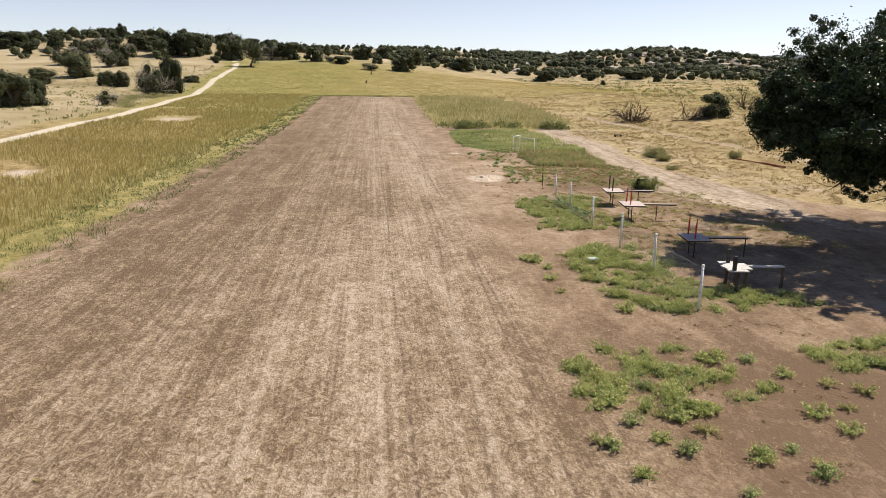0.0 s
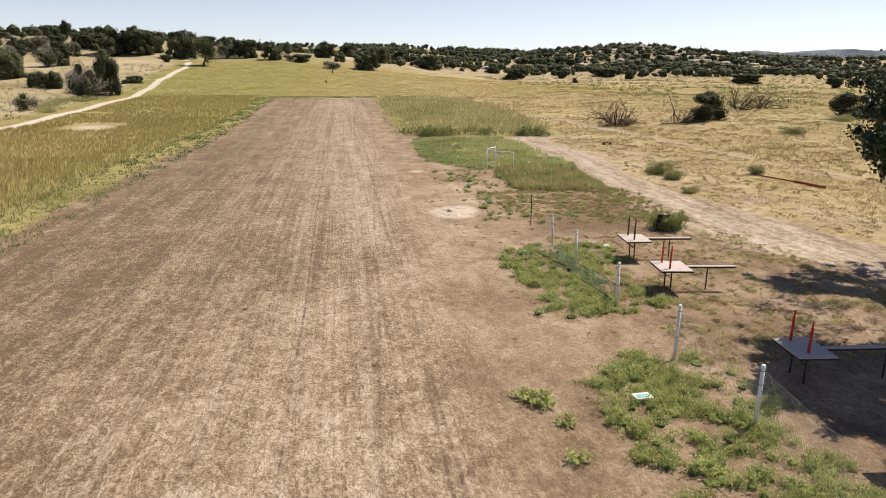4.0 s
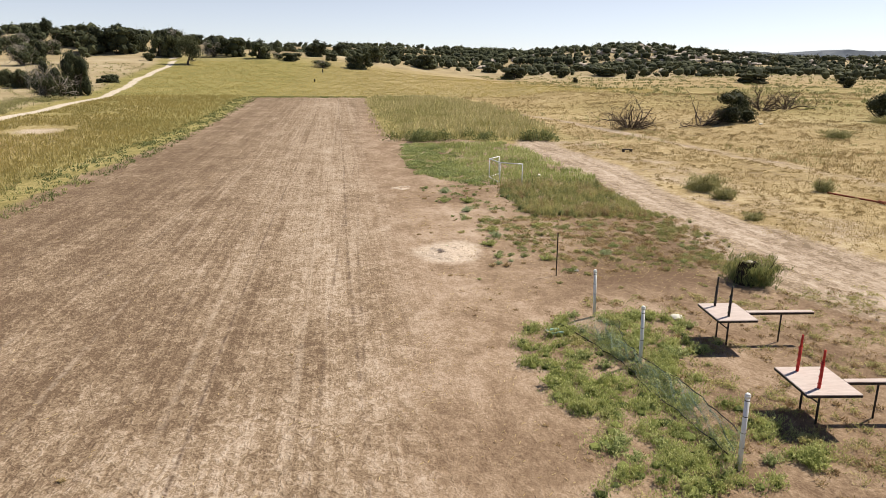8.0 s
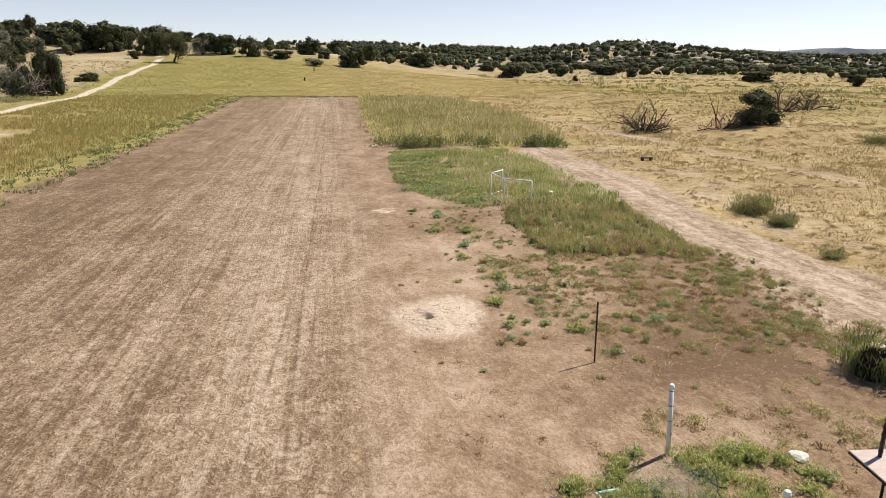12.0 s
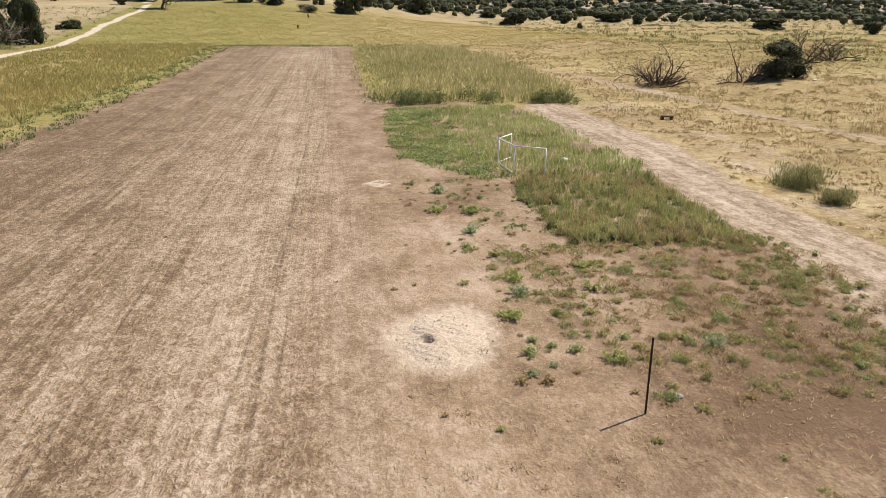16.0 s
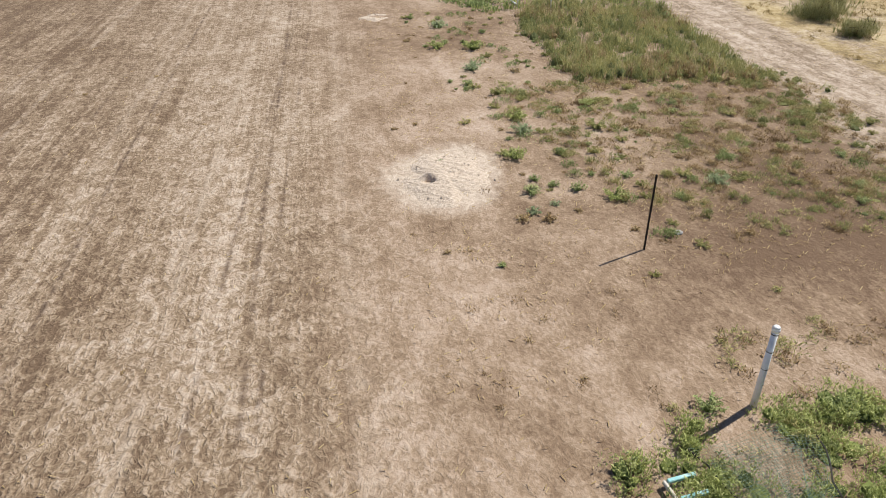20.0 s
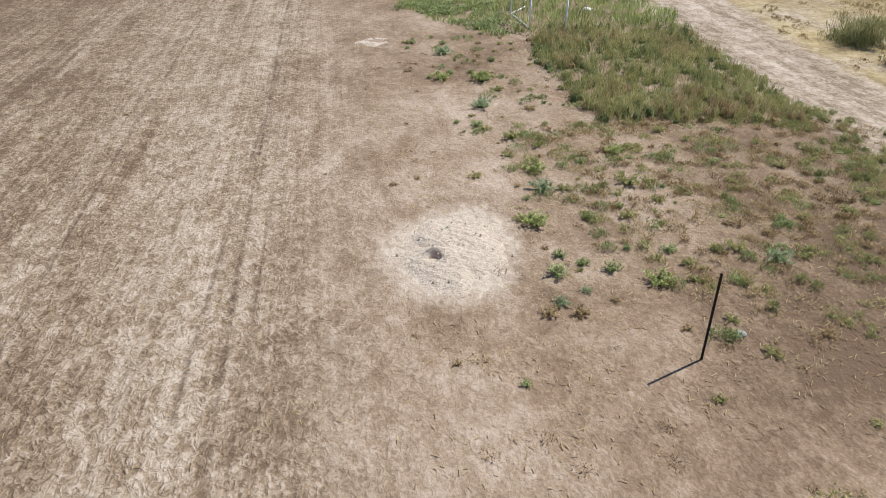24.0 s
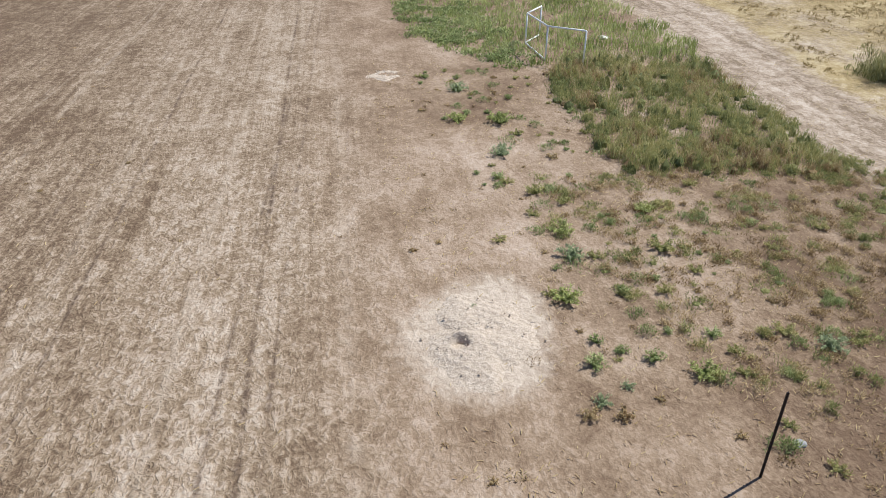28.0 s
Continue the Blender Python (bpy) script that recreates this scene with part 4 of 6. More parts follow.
def juniper(seed, wide, tall, lobes, count, size, mat, grey=0.0):
    """A juniper: short forked trunk and a lumpy crown of many small sprays reaching near the ground."""
    rng = np.random.default_rng(seed)
    tree = thing("juniper", (0, -400, 0), "dark green juniper tree on dry grassland", "tree", "junipers")
    limbs = []
    for _ in range(4):
        branches(rng, (rng.normal(0, 0.1), rng.normal(0, 0.1), -0.2), (rng.normal(0, 0.4), rng.normal(0, 0.4), 1), tall * 0.5, 0.16, 1, 0.3, (2, 4), 0.6, 0.1, limbs)
    link("trunk", tube_mesh("trunk", limbs, BARK), tree)
    pts, tones, cores = [], [], []
    for k in range(lobes):
        a, r = rng.uniform(0, 2 * np.pi), wide / 2 * np.sqrt(rng.uniform(0, 1)) * 0.62
        c = np.array([r * np.cos(a), r * np.sin(a), rng.uniform(0.10, 0.80) * tall * (1 - 0.35 * r / (wide / 2))])
        s = np.array([wide * rng.uniform(0.13, 0.24), wide * rng.uniform(0.13, 0.24), tall * rng.uniform(0.14, 0.26)])
        n = count // lobes
        d = rng.normal(size=(n, 3))
        d /= np.linalg.norm(d, axis=1)[:, None]
        p = c + d * s * (rng.uniform(0.6, 1.06, n) ** 0.5)[:, None]
        p[:, 2] = np.maximum(p[:, 2], 0.12 * rng.uniform(0.5, 2, n))
        # Sprays on the upper side of a lobe are painted paler, as sunlit.
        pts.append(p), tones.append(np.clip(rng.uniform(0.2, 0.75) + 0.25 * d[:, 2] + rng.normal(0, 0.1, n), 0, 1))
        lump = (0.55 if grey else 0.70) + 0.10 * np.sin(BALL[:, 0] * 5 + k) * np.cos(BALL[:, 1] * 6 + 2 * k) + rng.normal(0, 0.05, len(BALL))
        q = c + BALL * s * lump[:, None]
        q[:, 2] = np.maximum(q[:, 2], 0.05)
        # Cores take the darkest tone: the crown's inner shade as colour.
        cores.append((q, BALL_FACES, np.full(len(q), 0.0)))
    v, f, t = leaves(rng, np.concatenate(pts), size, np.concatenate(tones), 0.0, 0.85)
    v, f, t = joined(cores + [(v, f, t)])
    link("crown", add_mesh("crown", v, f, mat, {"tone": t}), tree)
    if grey:
        d = rng.normal(size=(2200, 3))
        d *= (rng.uniform(0.3, 1, 2200) ** 0.5 / np.linalg.norm(d, axis=1))[:, None]
        p = np.array([0.15 * wide, -0.22 * wide, 0.40 * tall]) + d * (wide * 0.30, wide * 0.28, tall * 0.36)
        p[:, 2] = np.maximum(p[:, 2], 0.1)
        v, f, t = leaves(rng, p, size * 0.9, rng.uniform(0.1, 0.9, 2200), 0.0, 0.3)
        link("dead_twig_mass", add_mesh("dead_twig_mass", v, f, GREY_TWIG, {"tone": t}), tree, label="bleached grey leafless twigs")
        dead = []
        for _ in range(int(20 * grey)):
            a = rng.uniform(0, 2 * np.pi)
            branches(rng, (0.3 * math.cos(a), 0.3 * math.sin(a), rng.uniform(0.2, 0.6) * tall * 0.6), (math.cos(a), math.sin(a), rng.uniform(0.1, 1.0)), wide * 0.38, 0.09, 2, 0.5, (3, 5), 0.62, 0.05, dead, sides=5)
        link("dead_limb", tube_mesh("dead_limb", dead, BLEACHED), tree, label="bleached grey dead branches")
    return tree


BLEACHED = simple_material("bleached_branch", [(0.22, 0.19, 0.16), (0.34, 0.30, 0.26), (0.46, 0.42, 0.38)], 6, 0.9, 0.1, stretch=(2, 2, 0.6))
JUNIPERS = [juniper(11, 6.0, 5.0, 17, 1300, 0.34, JUNIPER), juniper(12, 5.2, 5.0, 14, 1250, 0.34, JUNIPER), juniper(13, 6.6, 5.0, 20, 1350, 0.34, JUNIPER),
            juniper(14, 5.0, 5.0, 12, 1200, 0.34, JUNIPER), juniper(15, 6.0, 5.0, 9, 1300, 0.26, JUNIPER, 0.6),
            juniper(16, 6.0, 5.0, 22, 6500, 0.17, JUNIPER), juniper(17, 6.0, 5.0, 10, 3600, 0.15, JUNIPER, 1.0), juniper(18, 6.6, 5.0, 8, 5200, 0.17, JUNIPER)]
for ob in (JUNIPERS[4], JUNIPERS[6]):
    ob["label"] = "half-dead juniper with bleached grey branches"
SPARE = list(JUNIPERS)

TREES = [(-54.8, 119.6, 6.4, 7.5, 5), (-54.2, 125.4, 4.9, 5.1, 5), (-59.8, 127.5, 4.1, 5.7, 6), (-76.8, 181.5, 4.5, 6.4, 5), (-77.2, 203.0, 7.4, 9.2, 5), (-61.4, 179.8, 4.0, 4.6, 5),
         (-57.1, 177.1, 4.2, 3.9, 5), (-42.9, 127.1, 3.0, 4.1, 6), (-44.4, 154.3, 7.6, 5.6, 6), (-41.6, 153.1, 6.4, 5.9, 6), (-41.0, 160.4, 8.9, 4.8, 5), (-44.3, 190.9, 2.1, 3.8, 5)]
TREES += [(-46.1, 189.2, 1.3, 1.9, 3), (-53.2, 263.8, 3.1, 4.0, 1), (-77.9, 287.9, 9.3, 12.2, 0), (-73.5, 290.1, 8.8, 9.8, 1), (-68.1, 287.6, 10.2, 12.1, 2), (-64.0, 294.4, 7.4, 7.4, 3),
          (-52.8, 276.9, 7.8, 6.9, 0), (-48.3, 277.3, 8.3, 6.9, 2), (-36.3, 280.9, 6.5, 6.9, 4), (-29.5, 281.0, 7.6, 9.7, 2), (-32.7, 286.7, 6.1, 6.6, 4), (-19.4, 270.7, 6.6, 7.1, 0)]
TREES += [(-8.8, 268.3, 3.1, 7.4, 2), (-13.3, 271.4, 2.7, 4.0, 4), (-80.5, 237.3, 7.4, 8.2, 4), (-78.2, 241.5, 6.6, 6.2, 0), (-90.0, 283.7, 6.3, 7.3, 4), (-95.1, 241.1, 7.6, 8.5, 4),
          (-103.7, 275.1, 7.2, 8.2, 0), (-124.2, 282.7, 5.1, 7.6, 1), (-139.3, 300.5, 7.1, 10.9, 2), (-118.2, 290.5, 7.7, 10.3, 3), (-103.5, 288.5, 7.0, 9.0, 4), (-90.2, 297.7, 7.1, 10.2, 1)]
TREES += [
          (1.8, 252, 3.2, 6.5, 4), (13.4, 259, 6.9, 8.7, 0), (24, 331, 8.4, 10, 1), (10, 404, 7.8, 11, 2), (-1.6, 309, 6.9, 8.8, 0)]
TREES += [(4.2, 284, 3.4, 4.7, 3), (48, 354, 7.5, 13, 2), (37, 382, 7.7, 10.7, 1), (72, 284, 5.2, 10.6, 2), (78, 352, 3.6, 7.8, 0), (94, 293, 3.9, 5.5, 1), (89, 262, 2.3, 3.3, 3), (122, 318, 4.1, 12, 2), (127, 301, 4.6, 6.2, 0),
          (153, 257, 4.4, 12.5, 2), (155, 212, 4.1, 6.2, 1), (68.8, 96.5, 3.8, 6.2, 7), (48.9, 95.0, 3.9, 5.2, 7)]
WIDE = (6.0, 5.2, 6.6, 5.0, 6.0, 6.0, 6.0, 6.6)


def place(template, x, y, tall, wide, base_wide, turn):
    k, w = tall / 5.0, wide / base_wide
    return copy_thing(template, pose(x, y, height(x, y) - 0.1, 0, 0, turn) @ Matrix.Diagonal((w, w, k, 1)))


rng = np.random.default_rng(4)
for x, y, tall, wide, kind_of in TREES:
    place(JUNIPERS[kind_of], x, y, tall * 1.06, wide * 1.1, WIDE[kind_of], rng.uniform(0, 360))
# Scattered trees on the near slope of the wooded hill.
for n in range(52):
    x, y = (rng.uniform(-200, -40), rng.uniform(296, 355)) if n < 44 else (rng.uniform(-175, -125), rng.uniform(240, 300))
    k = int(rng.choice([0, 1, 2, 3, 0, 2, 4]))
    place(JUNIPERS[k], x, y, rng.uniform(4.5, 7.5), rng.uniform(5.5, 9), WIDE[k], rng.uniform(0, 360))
for ob in SPARE:
    for o in (*ob.children_recursive, ob):
        bpy.data.objects.remove(o, do_unlink=True)

# The lone tree at the top of the grass rise, with a clear trunk.
lone = thing("lone_tree", (-38.6, 247.5, height(-38.6, 247.5)), "rounded dark tree with clear trunk on a grass rise", "tree")
rng = np.random.default_rng(21)
limbs, tips = branches(rng, (0, 0, -0.3), (0.05, 0, 1), 4.2, 0.42, 3, 0.3, (4, 6), 0.72, 0.12)
link("trunk", tube_mesh("trunk", limbs, BARK), lone)
ends = np.array([p for p, d in tips if d < 2 and p.z > 1.8])
c = np.repeat(ends, 1 + 5200 // len(ends), 0)
c = c + rng.normal(0, 0.55, c.shape)
d = rng.normal(size=(2600, 3))
d /= np.linalg.norm(d, axis=1)[:, None]
c = np.concatenate([c, np.array([0, 0, 5.6]) + d * np.array([3.3, 3.3, 3.1]) * rng.uniform(0.5, 1.0, (2600, 1))])
# Light from above is painted in: tone grows with leaf height.
v, f, t = leaves(rng, c, 0.38, np.clip(0.35 + 0.06 * (c[:, 2] - 5) + rng.normal(0, 0.12, len(c)), 0, 1))
link("crown", add_mesh("crown", v, f, JUNIPER, {"tone": t}), lone)

# Far woods on the hills.
def woods():
    rng = np.random.default_rng(8)
    n = 60000
    x, y = rng.uniform(-480, 760, n), rng.uniform(262, 1000, n)
    dens = 1.0 * bell(x, y, -110, 345, 105, 75) + 0.8 * bell(x, y, -300, 330, 120, 120) + 0.75 * bell(x, y, 20, 560, 210, 170) + 0.7 * bell(x, y, -160, 560, 170, 190)
    dens = dens + 1.3 * bell(x, y, 205, 450, 110, 110) + 0.8 * bell(x, y, 340, 480, 170, 140) + 0.7 * bell(x, y, 150, 600, 200, 130) + 0.7 * bell(x, y, 520, 620, 220, 200)
    edge = smooth(-8, 25, y - np.interp(x, [-480, -60, -30, 30, 60, 140, 300, 760], [262, 262, 318, 335, 345, 300, 250, 230]))
    clump = 0.45 + 0.75 * (wave(x, y, 17, 0.9) > -0.25)
    dens = dens * (1 - 0.97 * between(x, 312, 480, 14) * between(y - 0.12 * (x - 340), 404, 470, 8))
    keep = rng.uniform(0, 1, n) < np.clip(dens, 0, 1) * edge * clump * (0.40 + 0.20 * (x > 90))
    x, y = x[keep], y[keep]
    z = terrain(x, y)
    m = len(x)
    tall = rng.uniform(1.8, 5.2, m)
    wide = tall * rng.uniform(0.75, 1.25, m) + 0.5
    per = 12
    ids = np.repeat(np.arange(m), per)
    d = rng.normal(size=(len(ids), 3))
    d /= np.linalg.norm(d, axis=1)[:, None]
    d *= rng.uniform(0.8, 1.08, len(ids))[:, None]
    lump = 1 + 0.22 * np.sin(d[:, 0] * 5 + ids) * np.cos(d[:, 1] * 5 + 2 * ids)
    c = np.stack([x[ids] + d[:, 0] * wide[ids] / 2 * lump, y[ids] + d[:, 1] * wide[ids] / 2 * lump, z[ids] + tall[ids] * (0.46 + 0.5 * d[:, 2] * lump)], 1)
    c[:, 2] = np.maximum(c[:, 2], z[ids])
    # Crown tops are coloured lighter, undersides darker, like sun from above.
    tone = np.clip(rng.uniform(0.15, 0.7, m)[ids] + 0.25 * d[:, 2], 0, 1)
    v, f, t = leaves(rng, c, 0.75, tone, 0.0, 0.9)
    size = np.stack([wide / 2, wide / 2, tall / 2], 1)[:, None, :]
    each = np.arange(m)[:, None]
    knob = 0.82 + rng.normal(0, 0.12, (m, len(SMALL_BALL)))
    core = np.stack([x, y, z + tall * 0.44], 1)[:, None, :] + SMALL_BALL[None] * size * knob[..., None]
    faces = (SMALL_FACES[None] + (np.arange(m) * len(SMALL_BALL))[:, None, None]).reshape(-1, 3)
    # Dark cores with slightly paler tops, again light put into the tone.
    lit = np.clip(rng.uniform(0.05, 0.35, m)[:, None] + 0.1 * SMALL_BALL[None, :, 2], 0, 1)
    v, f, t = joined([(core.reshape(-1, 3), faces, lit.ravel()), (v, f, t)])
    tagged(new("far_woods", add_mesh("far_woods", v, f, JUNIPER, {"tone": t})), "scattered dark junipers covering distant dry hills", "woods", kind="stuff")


woods()

ROCK = simple_material("pale_rock", [(0.30, 0.25, 0.20), (0.44, 0.38, 0.32), (0.56, 0.50, 0.44)], 0.6, 0.95, 0.1, local=False, relief=0.2)


def outcrops():
    """Pale ledges and boulders on the hillside."""
    rng = np.random.default_rng(17)
    bm = bmesh.new()
    bmesh.ops.create_icosphere(bm, subdivisions=2, radius=1)
    base = np.array([v.co[:] for v in bm.verts])
    tri = np.array([[v.index for v in f.verts] for f in bm.faces])
    bm.free()
    vs, fs, n = [], [], 0
    for k in range(170):
        if k < 110:
            x, y = rng.normal(205, 42), rng.normal(418, 26)
        else:
            x, y = rng.uniform(-60, 420), rng.uniform(380, 540)
        s = np.array([rng.uniform(1.2, 5.0), rng.uniform(1.0, 3.0), rng.uniform(0.7, 2.0)])
        wob = 1 + 0.25 * np.sin(base[:, 0] * 4 + k) * np.cos(base[:, 1] * 5 + 2 * k) + rng.normal(0, 0.06, len(base))
        vs.append(base * wob[:, None] * s + (x, y, float(terrain(x, y)) + 0.3 * s[2]))
        fs.append(tri + n)
        n += len(base)
    tagged(new("rock_outcrops", add_mesh("rock_outcrops", np.concatenate(vs), np.concatenate(fs), ROCK)), "pale rock ledges and boulders on a wooded hillside", "rocks", kind="stuff")


outcrops()

# The blue of distance haze is painted into the rock colour.
MESA = simple_material("hazy_far_rock", [(0.15, 0.17, 0.20), (0.20, 0.22, 0.25), (0.27, 0.29, 0.31)], 0.012, 1.0, 0.0, stretch=(1, 1, 5), local=False)


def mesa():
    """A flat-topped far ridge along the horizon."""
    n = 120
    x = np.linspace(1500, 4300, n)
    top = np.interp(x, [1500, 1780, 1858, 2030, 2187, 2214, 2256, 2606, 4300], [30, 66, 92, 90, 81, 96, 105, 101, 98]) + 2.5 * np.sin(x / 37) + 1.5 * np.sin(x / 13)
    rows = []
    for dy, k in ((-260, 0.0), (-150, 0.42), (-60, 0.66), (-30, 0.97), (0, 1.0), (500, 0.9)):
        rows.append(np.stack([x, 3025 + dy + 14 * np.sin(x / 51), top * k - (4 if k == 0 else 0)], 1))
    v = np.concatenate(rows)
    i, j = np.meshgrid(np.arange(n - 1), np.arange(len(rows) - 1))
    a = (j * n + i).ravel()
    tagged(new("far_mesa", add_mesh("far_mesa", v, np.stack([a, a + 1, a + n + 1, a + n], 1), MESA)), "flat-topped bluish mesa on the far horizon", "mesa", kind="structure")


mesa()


def dead_shrub(x, y, tall, wide, seed, stems, label, lean=0.0):
    """A bare shrub: crooked limbs sprawling from one root, some low along the ground, some leaning one way."""
    rng = np.random.default_rng(seed)
    ob = thing("dead_shrub", (x, y, height(x, y)), label, "shrub", "dead shrubs")
    for k in range(stems):
        limbs = []
        a = rng.uniform(0, 2 * np.pi)
        rise = rng.uniform(0.12, 0.5) if k % 2 else rng.uniform(0.5, 1.3)
        out = wide * 0.34 / math.hypot(1, rise) if k % 2 else tall * 0.52
        way = (math.cos(a) + lean, math.sin(a) * 0.8, rise)
        branches(rng, (0.25 * math.cos(a), 0.25 * math.sin(a), -0.05), way, out * rng.uniform(0.8, 1.15), 0.085, 3, 0.55, (3, 5), 0.6, 0.02, limbs, sides=5)
        link("branch", tube_mesh("branch", limbs, DEAD_WOOD), ob)


dead_shrub(38.0, 98.4, 5.2, 8.6, 31, 20, "bare brown dead shrub with tangled branches", -0.15)
dead_shrub(44.6, 95.0, 6.2, 6.2, 32, 10, "bare dead shrub leaning beside a juniper", 0.45)
dead_shrub(61.5, 110.0, 5.6, 8.0, 33, 11, "bare dead shrub on dry grass slope", 0.2)
dead_shrub(66.6, 112.0, 5.2, 8.6, 34, 13, "bare dead shrub on dry grass slope", -0.2)


def leafy_shrub(name, x, y, tall, wide, seed, mat, label, count=900, category="shrub", bright=0.45):
    """A low shrub: fine stems and many narrow leaves."""
    rng = np.random.default_rng(seed)
    ob = thing(name, (x, y, height(x, y)), label, category, "")
    limbs = []
    for _ in range(9):
        a = rng.uniform(0, 2 * np.pi)
        branches(rng, (0.06 * math.cos(a), 0.06 * math.sin(a), -0.03), (math.cos(a) * 0.5 * wide / tall, math.sin(a) * 0.5 * wide / tall, 1), tall * 0.7, 0.012, 1, 0.3, (2, 4), 0.6, 0.05, limbs, sides=4)
    link("stems", tube_mesh("stems", limbs, DEAD_WOOD), ob)
    # Several leaning sprays of fine leaves, open between them.
    sprays = 16
    a = rng.uniform(0, 2 * np.pi, sprays)
    lean_out = np.sqrt(rng.uniform(0, 1, sprays)) * wide * 0.5
    high = tall * rng.uniform(0.55, 1.1, sprays) * (1 - 0.3 * lean_out / (wide * 0.5))
    ids = rng.integers(0, sprays, count)
    u = rng.uniform(0.0, 1.0, count) ** 1.25
    fat = 0.15 * wide * (1.15 - 0.75 * u)
    x = lean_out[ids] * np.cos(a[ids]) * u ** 1.2 + rng.normal(0, 1, count) * fat
    y = lean_out[ids] * np.sin(a[ids]) * u ** 1.2 + rng.normal(0, 1, count) * fat
    z = np.maximum(high[ids] * u * 0.85 - 0.03, -0.03)
    # Base shade and lit tips are painted: tone climbs along each spray.
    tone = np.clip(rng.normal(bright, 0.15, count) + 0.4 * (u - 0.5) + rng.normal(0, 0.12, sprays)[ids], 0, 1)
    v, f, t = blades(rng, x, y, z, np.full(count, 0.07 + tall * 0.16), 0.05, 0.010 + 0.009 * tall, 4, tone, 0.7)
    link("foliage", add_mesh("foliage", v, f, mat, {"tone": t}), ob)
    return ob


leafy_shrub("green_bush", 17.98, 43.50, 1.05, 1.75, 41, OLIVE_GRASS, "tall green bush growing round a sawn stump", 2200, bright=0.12)
leafy_shrub("sagebrush", 25.2, 59.8, 1.1, 2.6, 42, SAGE, "olive sagebrush beside the sandy road", 1700)
leafy_shrub("sagebrush", 25.0, 57.1, 0.8, 1.5, 43, SAGE, "olive sagebrush beside the sandy road", 800)
leafy_shrub("sagebrush", 23.6, 52.2, 0.45, 1.1, 44, SAGE, "low olive sagebrush beside the sandy road", 500)
leafy_shrub("sagebrush", 51.6, 83.0, 1.1, 3.4, 45, SAGE, "wide olive sagebrush in golden grass", 1200)
leafy_shrub("sagebrush", 36.8, 50.8, 1.3, 2.4, 46, OLIVE_GRASS, "dense olive clump in golden grass", 1300)
leafy_shrub("sagebrush", 31.8, 58.4, 0.9, 1.4, 47, SAGE, "olive sagebrush beside a fallen pole", 600)
leafy_shrub("sagebrush", 64.5, 92.0, 1.2, 4.0, 48, SAGE, "pale sagebrush at a juniper's foot", 1000)
for n, (x, y) in enumerate(((-34.5, 120), (-37.5, 127), (-40, 138), (-38, 144), (-37.5, 150), (-42, 146), (-39, 133), (-46, 140), (-47, 165), (-41, 172))):
    leafy_shrub("sagebrush", x - 2.5, y, 1.1 + 0.12 * (n % 4), 3.9 + 0.7 * (n % 3), 50 + n, SAGE, "olive-green sagebrush near the sandy path", 650)


